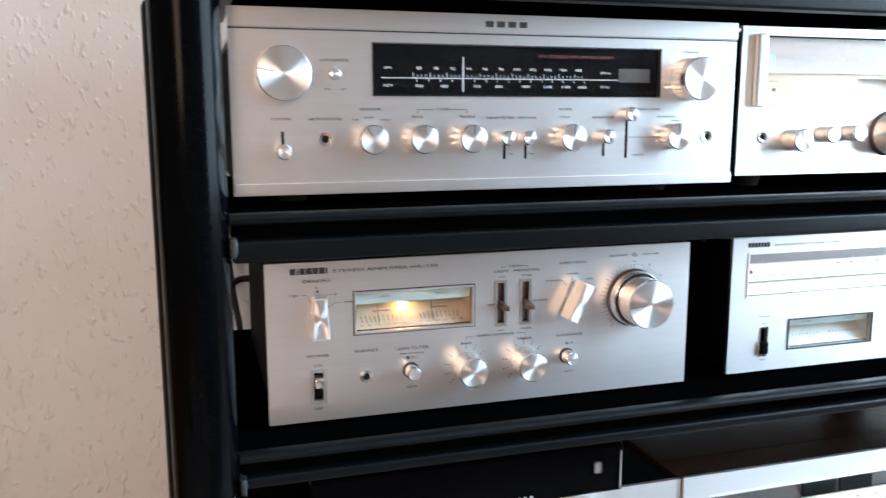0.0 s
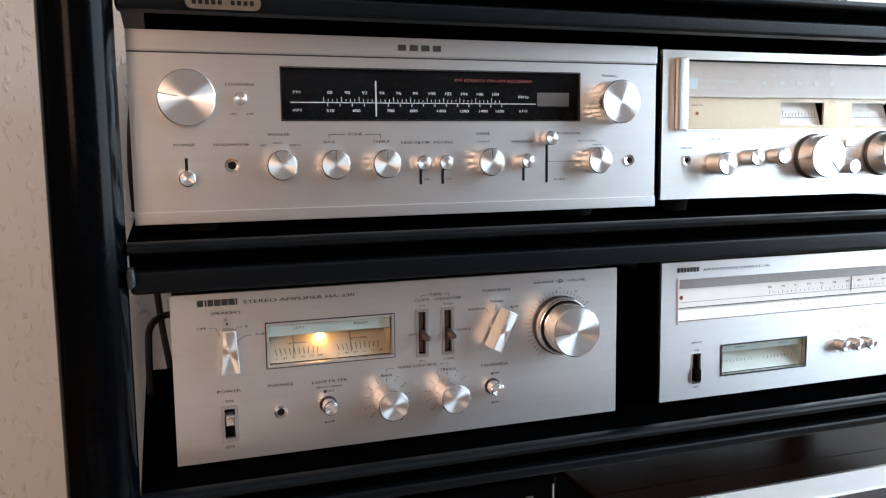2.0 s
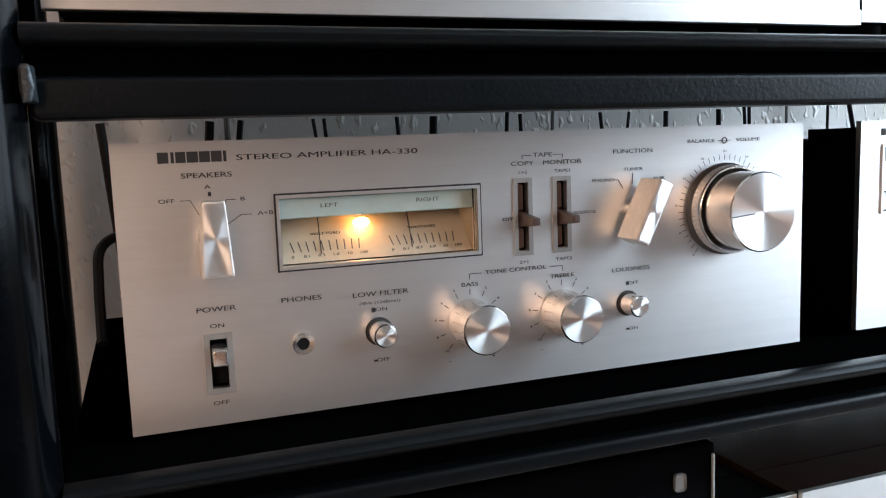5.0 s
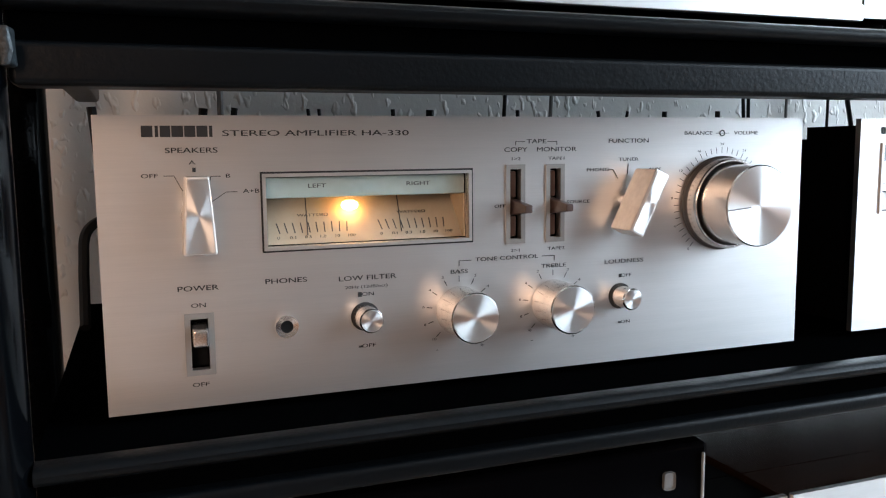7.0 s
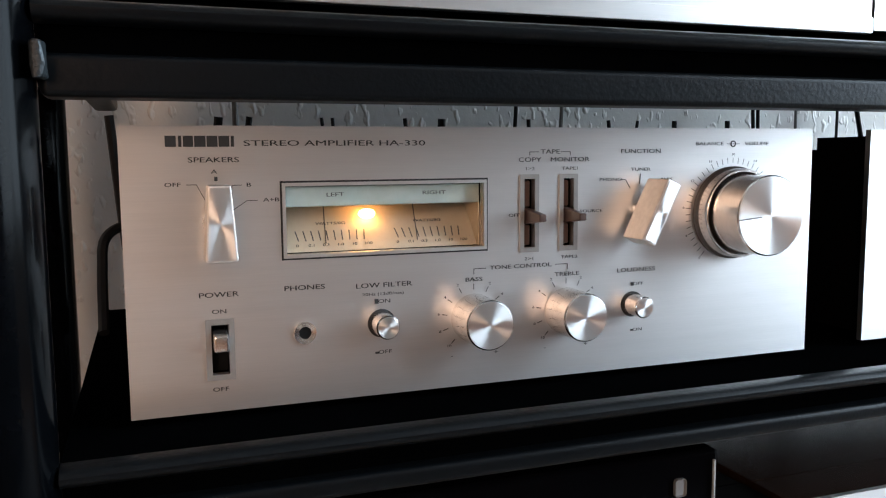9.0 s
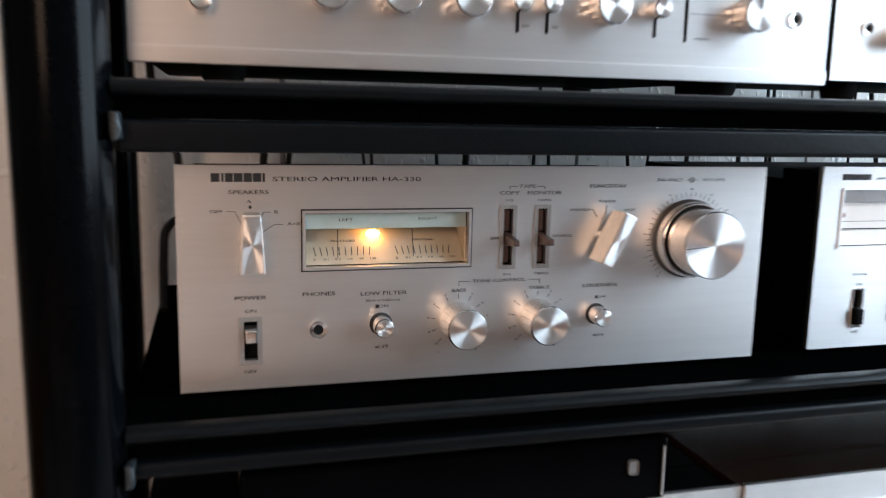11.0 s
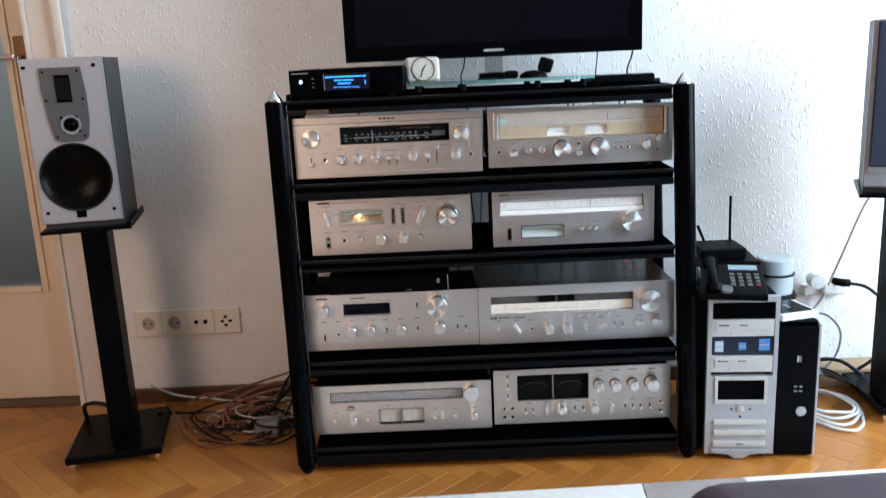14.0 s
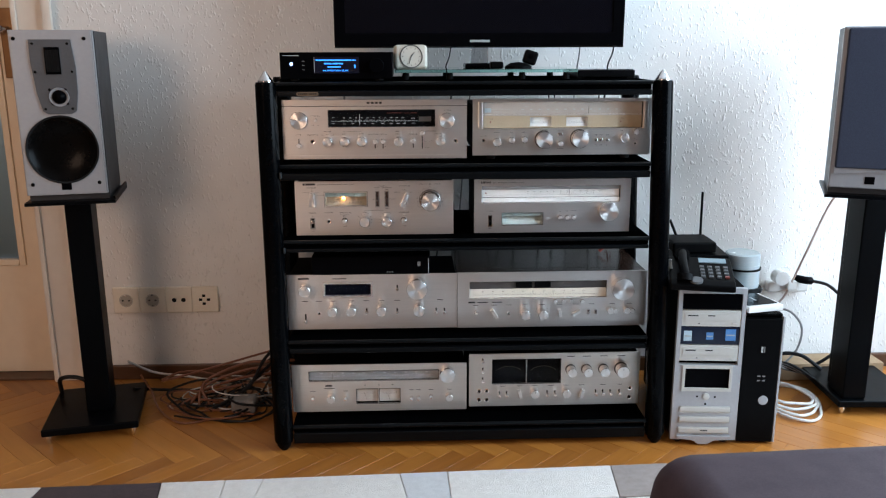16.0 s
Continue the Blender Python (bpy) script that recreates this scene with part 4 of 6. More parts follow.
part("power_rocker", prism([(0.0372, 0.0180), (0.0438, 0.0180), (0.0438, 0.0300), (0.0372, 0.0300)], -0.005, 0.006, 0.0010), BLACKPLASTIC, u)
for s, x, z in (("POWER", 0.0405, 0.0555), ("ON", 0.0405, 0.0480), ("OFF", 0.0405, 0.0115), ("AM", 0.215, 0.0520), ("FM", 0.233, 0.0535), ("MUTING", 0.249, 0.0540), ("TUNING", 0.334, 0.0825), ("SIGNAL", 0.095, 0.0455), ("TUNING", 0.148, 0.0455)):
    text(u, s, x, z, 0.0032, y=0.0042 if z == 0.0455 else -0.0004)
for x in (0.215, 0.233, 0.249):
    knob(u, x, 0.0390, 0.0062, 0.012, mark=None, name="push_button")
knob(u, 0.334, 0.0540, 0.0240, 0.024, mark=None)

# ---- third row, left: the amplifier with the blue display ----
u = unit("display_amplifier", "silver integrated amplifier with a small dark blue display", -0.032, 0.010, 0.31, 0.4315, 0.145, 0.20, BLACKMETAL, ALU, [(0.0955, 0.0905, 0.2115, 0.1205)])
rim(u, 0.0955, 0.0905, 0.2115, 0.1205, 0.0050, KNOBSIDE, 0.0030)
part("display", box(0.0958, 0.2112, 0.004, 0.006, 0.0908, 0.1202), DISPLAYBLUE, u, "unlit dark blue display")
window_pane(u, 0.0955, 0.0905, 0.2115, 0.1205)
strip(u, 0.0280, 0.0560, 0.1330, 0.1370, INK, "badge")
strip(u, 0.115, 0.150, 0.1330, 0.1350, INK, "figure_bar")
knob(u, 0.0470, 0.1080, 0.0150, 0.028, mark=30)
slot(u, 0.0440, 0.0250, 0.0420, 0.0040)
part("power_lever", box(0.0415, 0.0465, -0.012, -0.0004, 0.0190, 0.0290, 0.0012), KNOBSIDE, u)
jack(u, 0.0790, 0.0430, 0.0045)
for x in (0.114, 0.162, 0.238):
    knob(u, x, 0.0540, 0.0125, 0.030, mark=0)
    ring_of_ticks(u, x, 0.0540, 0.0150, 0.0170, -140, 140, 11, 0.0003)
for x, z in ((0.200, 0.048), (0.279, 0.109), (0.278, 0.047), (0.378, 0.047), (0.399, 0.046)):
    slot(u, x, z - 0.007, z + 0.007, 0.004)
    toggle(u, x, z - 0.002, 0.0038, 0.014)
knob(u, 0.3290, 0.1120, 0.0260, 0.036, mark=-30)
knob(u, 0.3340, 0.0540, 0.0145, 0.032, mark=0)
for x in (0.044, 0.079, 0.114, 0.162, 0.200, 0.238, 0.278, 0.334, 0.388):
    strip(u, x - 0.007, x + 0.007, 0.0745, 0.0760, INK, "figure_bar")

# ---- third row, right: the receiver with the walnut top ----
u = unit("walnut_receiver", "silver receiver in a dark walnut-veneered wooden cabinet", 0.4005, 0.006, 0.31, 0.487, 0.147, 0.36, WALNUT, ALU, [(0.031, 0.0775, 0.384, 0.1225)], category="receiver", inset=0.0)
rim(u, 0.031, 0.0775, 0.384, 0.1225, 0.0016, ALU, 0.0014)
part("meter_panel", box(0.0315, 0.3835, 0.010, 0.012, 0.1010, 0.1220), SMOKED, u, "dark grey meter panel")
for a in (0.150, 0.198):
    part("meter", box(a, a + 0.042, 0.006, 0.0098, 0.1030, 0.1205, 0.0008), DIALBLACK, u)
part("dial_card", box(0.0315, 0.3835, 0.006, 0.0085, 0.0778, 0.1008), CREAM, u, "cream dial card")
for k in range(11):
    text(u, str(88 + 2 * k), 0.065 + 0.026 * k, 0.0938, 0.0045, y=0.0057)
ticks(u, 0.065, 0.325, 0.0865, 41, 0.0020, 0.0057, w=0.0003, every=4)
strip(u, 0.04, 0.36, 0.0852, 0.0856, INK, "print_line", y=0.006)
window_pane(u, 0.031, 0.0775, 0.384, 0.1225)
knob(u, 0.4220, 0.1030, 0.0285, 0.024, mark=None)
strip(u, 0.028, 0.045, 0.0655, 0.0695, INK, "badge")
strip(u, 0.050, 0.078, 0.0662, 0.0685, INK, "figure_bar"), strip(u, 0.088, 0.115, 0.0662, 0.0685, INK, "figure_bar")
toggle(u, 0.0470, 0.0420, 0.0050, 0.012)
bar_knob(u, 0.0940, 0.0390, 0.026, 0.009, 0.018, -32)
jack(u, 0.1320, 0.0370, 0.0045)
for x in (0.173, 0.218):
    knob(u, x, 0.0390, 0.0125, 0.029, mark=0)
    ring_of_ticks(u, x, 0.0390, 0.0155, 0.0175, -140, 140, 11, 0.0003)
for x in (0.251, 0.273, 0.292, 0.321):
    knob(u, x, 0.0690, 0.0056, 0.011, mark=None, name="push_button")
bar_knob(u, 0.2630, 0.0390, 0.022, 0.008, 0.014, -10)
bar_knob(u, 0.3060, 0.0380, 0.024, 0.009, 0.014, 62)
for x in (0.337, 0.356):
    part("push_button", box(x - 0.0032, x + 0.0032, -0.009, -0.0002, 0.0340, 0.0470, 0.001), KNOBSIDE, u)
for x in (0.392, 0.436):
    knob(u, x, 0.0450, 0.0085, 0.020, mark=0), knob(u, x + 0.014, 0.0430, 0.0065, 0.016, mark=None)
for x in (0.047, 0.094, 0.132, 0.173, 0.218, 0.263, 0.306, 0.346, 0.400, 0.444):
    strip(u, x - 0.007, x + 0.007, 0.0590, 0.0602, INK, "figure_bar")

# ---- bottom row, left: the slim tuner ----
u = unit("slim_tuner", "silver tuner with a long grey dial and twin meters", -0.032, 0.015, 0.079, 0.457, 0.131, 0.30, BLACKMETAL, ALUWARM, [(0.0445, 0.0860, 0.3835, 0.1125), (0.1675, 0.0215, 0.2225, 0.0620), (0.2270, 0.0215, 0.2815, 0.0620)], category="tuner")
rim(u, 0.0445, 0.0860, 0.3835, 0.1125, 0.0010, INK, 0.0008)
part("dial_panel", box(0.0448, 0.3832, 0.006, 0.008, 0.0863, 0.1122), GREYDIAL, u, "grey dial panel")
ticks(u, 0.075, 0.35, 0.0985, 45, 0.0020, 0.0057, PALEINK, 0.0003, 4)
strip(u, 0.060, 0.37, 0.0965, 0.0970, PALEINK, "print_line", y=0.006)
for k in range(11):
    strip(u, 0.074 + 0.0275 * k, 0.080 + 0.0275 * k, 0.1042, 0.1066, PALEINK, "figure_bar", y=0.006)
strip(u, 0.1040, 0.1052, 0.0900, 0.1100, INK, "dial_needle", y=0.005)
window_pane(u, 0.0445, 0.0860, 0.3835, 0.1125)
for a, b in ((0.1675, 0.2225), (0.2270, 0.2815)):
    rim(u, a, 0.0215, b, 0.0620, 0.0012, INK, 0.0008)
    part("meter_card", box(a + 0.0003, b - 0.0003, 0.007, 0.009, 0.0218, 0.0617), BEIGE, u, "beige meter card")
    ticks(u, a + 0.010, b - 0.010, 0.0450, 9, 0.0035, 0.0067, w=0.0003, every=4)
    strip(u, a + 0.0005, b - 0.0005, 0.0222, 0.0250, DIALBLACK, "meter_foot", y=0.0065)
    part("needle", tube([((a + b) / 2, 0.006, 0.028), ((a + b) / 2 - 0.008, 0.006, 0.050)], 0.0003, 5), INK, u)
    window_pane(u, a, 0.0215, b, 0.0620)
knob(u, 0.4060, 0.1040, 0.0200, 0.024, mark=None)
knob(u, 0.4110, 0.0400, 0.0100, 0.020, mark=0), knob(u, 0.1010, 0.0410, 0.0110, 0.020, mark=0)
for x, z in ((0.053, 0.041), (0.138, 0.039), (0.311, 0.037), (0.330, 0.037), (0.363, 0.041)):
    toggle(u, x, z, 0.0050, 0.014)
strip(u, 0.086, 0.104, 0.0705, 0.0750, INK, "badge"), strip(u, 0.083, 0.110, 0.0640, 0.0658, INK, "figure_bar")
for x in (0.190, 0.226, 0.262):
    strip(u, x - 0.002, x + 0.002, 0.0720, 0.0740, INK, "figure_bar")
for x in (0.053, 0.138, 0.311, 0.330, 0.363, 0.411):
    strip(u, x - 0.006, x + 0.006, 0.0570, 0.0582, INK, "figure_bar")

# ---- bottom row, right: the unit with two black meters ----
u = unit("tape_deck_amplifier", "silver rack unit with two square black level meters", 0.432, 0.020, 0.084, 0.4535, 0.147, 0.30, BLACKMETAL, ALUWARM, [(0.062, 0.0635, 0.150, 0.1305), (0.1545, 0.0635, 0.2425, 0.1305)], category="tape unit", foot=0.0179)
for a, b in ((0.062, 0.150), (0.1545, 0.2425)):
    rim(u, a, 0.0635, b, 0.1305, 0.0012, BLACKPLASTIC, 0.0012)
    part("meter_face", box(a + 0.0003, b - 0.0003, 0.010, 0.012, 0.0638, 0.1302), DIALBLACK, u, "black meter face")
    cx = (a + b) / 2
    part("scale_arc", tube([(cx + 0.050 * math.sin(radians(q)), 0.0095, 0.062 + 0.046 * math.cos(radians(q))) for q in range(-42, 43, 12)], 0.0006, 5), surface("olive_print", (0.07, 0.065, 0.03), rough=0.6, scale=50) if "olive_print" not in bpy.data.materials else bpy.data.materials["olive_print"], u)
    part("needle", tube([(cx, 0.0085, 0.066), (cx - 0.030, 0.0085, 0.101)], 0.0003, 5), HOLE, u)
    window_pane(u, a, 0.0635, b, 0.1305)
for z in (0.128, 0.102, 0.075):
    slot(u, 0.0360, z - 0.007, z + 0.007, 0.0040)
    toggle(u, 0.0360, z, 0.0042, 0.014)
for x in (0.027, 0.047):
    for z in (0.043, 0.018):
        jack(u, x, z, 0.0065)
jack(u, 0.4295, 0.045, 0.0058), jack(u, 0.4295, 0.019, 0.0058)
for x, r in ((0.269, 0.0125), (0.311, 0.0125), (0.356, 0.0125), (0.403, 0.0165)):
    knob(u, x, 0.1010, r, 0.030, mark=0, skirt=r + 0.0015)
    strip(u, x - 0.010, x + 0.010, 0.1360, 0.1378, INK, "figure_bar")
for x in (0.081, 0.100, 0.208, 0.229, 0.338, 0.357, 0.377, 0.401):
    slot(u, x, 0.0270, 0.0420, 0.0040)
    toggle(u, x, 0.0330, 0.0040, 0.013)
knob(u, 0.174, 0.0380, 0.0115, 0.020, mark=0), knob(u, 0.258, 0.0380, 0.0115, 0.020, mark=0)
bar_knob(u, 0.134, 0.0370, 0.024, 0.009, 0.016, -12), bar_knob(u, 0.300, 0.0350, 0.024, 0.009, 0.016, 14)
for x in (0.090, 0.134, 0.174, 0.218, 0.258, 0.300, 0.357, 0.401):
    strip(u, x - 0.007, x + 0.007, 0.0555, 0.0567, INK, "figure_bar")


# ---- loudspeakers on stands ----
def holed_panel(w, h, r, cz):
    """A thick panel with a round opening."""
    bm = bmesh.new()
    loops = [[(x, z) for x, z in ((-w, 0), (w, 0), (w, h), (-w, h))], [(r * math.cos(2 * math.pi * k / 48), cz + r * math.sin(2 * math.pi * k / 48)) for k in range(48)]]
    edges = []
    for lp in loops:
        vs = [bm.verts.new((x, 0, z)) for x, z in lp]
        edges += [bm.edges.new((vs[k], vs[(k + 1) % len(vs)])) for k in range(len(vs))]
    bmesh.ops.triangle_fill(bm, edges=edges, use_beauty=True)
    r2 = bmesh.ops.extrude_face_region(bm, geom=bm.faces[:])
    for v in r2["geom"]:
        if isinstance(v, bmesh.types.BMVert):
            v.co.y = 0.0198
    bmesh.ops.recalc_face_normals(bm, faces=bm.faces[:])
    rimmed = [e for e in bm.edges if len(e.link_faces) == 2 and e.calc_face_angle(0) > 1.2 and all(v.co.y < 0.001 and abs(abs(v.co.x) - w) < 1e-5 or v.co.y < 0.001 and (v.co.z < 1e-5 or v.co.z > h - 1e-5) for v in e.verts)]
    bmesh.ops.bevel(bm, geom=rimmed, offset=0.003, segments=2, affect="EDGES")
    return bm


def loudspeaker(m, grille, label):
    """Two-way cabinet; local y = 0 on the baffle, z = 0 on its underside."""
    s = thing("loudspeaker", label, "loudspeaker", m, "pair of loudspeakers")
    W, H, D = 0.0935, 0.398, 0.27
    bm = bmesh.new()
    out = [(-W + 0.002, 0.02), (W + 0.002, 0.02), (W + 0.001, D - 0.03), (W - 0.03, D), (-W + 0.03, D), (-W + 0.006, D - 0.03)]
    lo, hi = [bm.verts.new((x, y, -0.0158)) for x, y in out], [bm.verts.new((x, y, H - 0.002)) for x, y in out]
    bm.faces.new(lo[::-1]), bm.faces.new(hi)
    for i in range(6):
        bm.faces.new([lo[i], lo[(i + 1) % 6], hi[(i + 1) % 6], hi[i]])
    bmesh.ops.recalc_face_normals(bm, faces=bm.faces[:])
    part("cabinet", bm, CABSIDE, s, "dark grey cabinet")
    if grille:
        part("baffle", box(-W, W, 0, 0.0198, 0, H, 0.004, 3), SILVERPAINT, s, "silver-grey baffle")
    else:
        part("baffle", holed_panel(W, H, 0.080, 0.112), SILVERPAINT, s, "silver-grey baffle")
    part("logo_plate", box(-0.0115, 0.0115, -0.0015, -0.0003, 0.012, 0.031, 0.0004), GLOSSBLACK, s)
    if grille:
        g = part("grille", box(-W + 0.010, W - 0.002, -0.016, -0.0006, 0.052, H - 0.004, 0.005, 3), CLOTH, s, "navy fabric grille")
        part("grille_foot", prism([(-W + 0.010, 0.036), (0.02, 0.044), (W - 0.004, 0.036), (W - 0.004, 0.0515), (-W + 0.010, 0.0515)], -0.008, -0.0006, 0.001), SILVERPAINT, s)
        return s
    p = part("tweeter_plate", prism([(-0.050, 0.376), (0.044, 0.376), (0.050, 0.31), (0.049, 0.25), (0.042, 0.206), (0.030, 0.199), (-0.022, 0.199), (-0.034, 0.206), (-0.043, 0.25), (-0.050, 0.32)], -0.0045, -0.0003, 0.0012), PLATEGREY, s, "slate grey tweeter plate")
    part("ribbon_tweeter", plate(0.034, 0.064, 0.003, [(-0.0155, 0.300, 0.0155, 0.352)], y=-0.0076, x0=-0.017, z0=0.294), GLOSSBLACK, p)
    part("ribbon", box(-0.0155, 0.0155, -0.0058, -0.0048, 0.300, 0.352), HOLE, p)
    for k in (-0.009, -0.003, 0.003, 0.009):
        part("ribbon_bar", box(k - 0.0006, k + 0.0006, -0.0072, -0.0059, 0.300, 0.352), BLACKPLASTIC, p)
    part("dome_ring", lathe([(0.023, 0.0), (0.022, 0.0025), (0.018, 0.001), (0.016, -0.001)], (0.006, -0.0047, 0.240), seg=36), SILVERPAINT, p)
    part("dome", lathe([(0.0165, 0.0), (0.0145, 0.005), (0.009, 0.0095), (0.004, 0.0115), (0, 0.012)], (0.006, -0.0047, 0.240), seg=32), GLOSSBLACK, p, "black soft dome")
    for x, z in ((-0.041, 0.366), (0.036, 0.366), (-0.041, 0.30), (0.041, 0.30), (-0.027, 0.212), (0.034, 0.212), (-0.014, 0.258), (0.022, 0.258), (-0.010, 0.224), (0.024, 0.224)):
        part("screw", lathe([(0.0032, 0.0), (0.0032, 0.0012), (0, 0.0014)], (x, -0.0047, z), seg=10), BLACKPLASTIC, p)
    wz = 0.112
    w = part("woofer_surround", lathe([(0.0840, 0.0003), (0.0840, 0.0025), (0.0830, 0.0036), (0.0815, 0.0034), (0.0790, 0.0006)], (0, 0, wz), seg=56), RUBBER, s, "black rubber surround")
    part("cone", lathe([(0.0792, 0.0012), (0.074, -0.0030), (0.066, -0.0078), (0.055, -0.0125), (0.042, -0.0160), (0.030, -0.0178)], (0, 0, wz), seg=56), CONE, w, "dark coated paper cone")
    part("dust_cap", lathe([(0.0302, -0.0177), (0.022, -0.0186), (0.012, -0.0191), (0, -0.0193)], (0, 0, wz), seg=40), CONE, w)
    for x, z in ((-0.082, 0.378), (0.074, 0.378), (-0.077, 0.028), (0.077, 0.028)):
        part("grille_socket", lathe([(0.0046, 0.0002), (0.0046, 0.0018), (0.0025, 0.0018), (0.0022, 0.0006), (0, 0.0006)], (x, 0, z), seg=14), BLACKPLASTIC, s)
    return s


def speaker_stand(m, label, shift=0.0, top=None, base=(-0.125, 0.116)):
    s = thing("speaker_stand", label, "speaker stand", m, "pair of speaker stands")
    tp = part("top_plate", box(-0.100, 0.112, -0.012, 0.235, 0.6345, 0.6430, 0.0015), STANDBLACK, s)
    tp.matrix_basis = top or Matrix()
    part("top_lip", box(0.106, 0.112, -0.010, 0.233, 0.6435, 0.6528, 0.001), STANDBLACK, tp)
    part("column", box(-0.024, 0.040, 0.060 - shift, 0.150 - shift, 0.0465, 0.6340, 0.004, 3), STANDBLACK, s)
    part("rear_column", box(-0.012, 0.030, 0.1505 - shift, 0.190 - shift, 0.0465, 0.6340, 0.004, 3), STANDBLACK, s)
    part("base_plate", box(base[0], base[1], -0.030, 0.250, 0.026, 0.0460, 0.004, 3), STANDBLACK, s)
    part("cable_loop", tube([(0.0, 0.185, 0.055), (-0.06, 0.20, 0.095), (-0.115, 0.22, 0.09), (-0.12, 0.235, 0.0465)], 0.006, 8), CABLEBLACK, s)
    for x in (base[0] + 0.015, base[1] - 0.014):
        for y in (-0.018, 0.236):
            part("spike", lathe([(0, 0), (0.003, 0.006), (0.008, 0.016), (0.008, 0.0258), (0, 0.0258)], (x, y, 0), "Z", 14), CHROME, s)
    return s


LM, RM = pose(-0.572, 0.055, 0, 0, 0, 12), pose(1.518, 0.120, 0, 0, 0, -3)
loudspeaker(LM @ pose(0, 0, 0.6592), False, "silver-grey loudspeaker with exposed black woofer and tweeters")
loudspeaker(pose(1.438, 0.004, 0.6622, 0, 0, -23), True, "silver-grey loudspeaker with a navy fabric grille")
speaker_stand(LM, "black steel speaker stand with spiked base plate")
speaker_stand(RM, "black steel speaker stand with spiked base plate", 0.075, RM.inverted() @ pose(1.438, 0.004, 0.003, 0, 0, -23), (-0.040, 0.190))

# ---- on top of the rack ----
TOP = 0.9362
u = thing("network_streamer", "black network audio streamer with a lit blue display", "audio player", pose(-0.020, 0.0, TOP))
part("body", box(0, 0.263, 0.004, 0.21, 0.006, 0.066, 0.002), BLACKMETAL, u)
part("front_panel", box(-0.001, 0.264, -0.002, 0.0038, 0.005, 0.067, 0.001), GLOSSBLACK, u)
BLUEGLOW = glow("blue_display_figures", (0.04, 0.30, 1.0), 2.2)
d = part("display", box(0.079, 0.186, -0.0028, -0.0021, 0.018, 0.056), surface("display_glass", (0.004, 0.006, 0.02), rough=0.15, scale=20), u, "dark display")
strip(d, 0.0795, 0.0805, 0.020, 0.056, PALEINK, "edge_line", y=-0.0028)
for z, a, b in ((0.0485, 0.084, 0.178), (0.0405, 0.104, 0.150), (0.0330, 0.112, 0.142)):
    x = a
    while x < b:
        w = 0.0035 + 0.003 * random.random()
        strip(d, x, min(b, x + w), z - 0.0016, z + 0.0016, BLUEGLOW, "figure_bar", y=-0.0028)
        x += w + 0.0011 + (0.002 if random.random() < 0.25 else 0)
text(d, "44.1kHz/16bit FLAC", 0.1310, 0.0245, 0.0074, mat=BLUEGLOW, wide=1.0, y=-0.0034)
strip(d, 0.1745, 0.1775, 0.030, 0.038, BLUEGLOW, "figure_bar", y=-0.0028)
part("power_light", lathe([(0.004, 0), (0.004, 0.001), (0, 0.0018)], (0.026, -0.002, 0.040), seg=18), glow("blue_white_led", (0.30, 0.42, 1.0), 5), u, "lit blue power light")
for z in (0.026, 0.036, 0.046):
    strip(u, 0.052, 0.057, z, z + 0.001, PALEINK, "figure_bar", y=-0.002)
strip(u, 0.006, 0.044, 0.0585, 0.0600, PALEINK, "badge", y=-0.002)
knob(u, 0.228, 0.036, 0.017, 0.018, mark=None, cap=GLOSSBLACK, side=GLOSSBLACK)
for x in (0.03, 0.232):
    for y in (0.02, 0.18):
        part("foot", lathe([(0, 0), (0.010, 0), (0.012, 0.0058), (0, 0.0058)], (x, y, 0), "Z", 16), RUBBER, u)

u = thing("glass_shelf", "clear green-edged glass plate on small black feet", "glass plate", pose(0, 0, TOP))
bm = box(0.248, 0.700, 0.055, 0.345, 0.0165, 0.0245, 0.001)
part("pane", bm, TEALGLASS, u)
for x in (0.275, 0.385, 0.565, 0.675):
    for y in (0.075, 0.325):
        part("foot", lathe([(0, 0), (0.009, 0), (0.009, 0.005), (0.007, 0.0162), (0, 0.0162)], (x, y, 0), "Z", 16), BLACKPLASTIC, u)
GT = TOP + 0.0247

u = thing("desk_clock", "small cream rounded-square desk clock with a cream dial", "clock", pose(0.2900, 0.085, GT, -6, 0, 8))
part("case", box(-0.042, 0.042, 0, 0.028, 0.0005, 0.0605, 0.010, 4), CREAM, u)
part("dial_ring", lathe([(0.0285, 0.0002), (0.0285, 0.0018), (0.0262, 0.0018), (0.0262, 0.0005)], (0, 0, 0.031), seg=44), INK, u)
dl = part("dial", lathe([(0.0264, 0.0006), (0, 0.0006)], (0, 0, 0.031), seg=44), CREAM, u)
for k in range(12):
    a = radians(30 * k)
    bm = box(-0.0006, 0.0006, -0.0010, -0.0007, 0.0195, 0.0235)
    bmesh.ops.rotate(bm, cent=(0, 0, 0), matrix=Matrix.Rotation(a, 3, "Y"), verts=bm.verts[:])
    bmesh.ops.translate(bm, vec=(0, 0, 0.031), verts=bm.verts[:])
    part("hour_mark", bm, INK, dl)
for a, ln, w in ((198, 0.019, 0.0008), (38, 0.013, 0.0011)):
    bm = box(-w, w, -0.0022, -0.0014, -0.004, ln)
    bmesh.ops.rotate(bm, cent=(0, 0, 0), matrix=Matrix.Rotation(radians(a), 3, "Y"), verts=bm.verts[:])
    bmesh.ops.translate(bm, vec=(0, 0, 0.031), verts=bm.verts[:])
    part("hand_of_clock", bm, INK, dl)

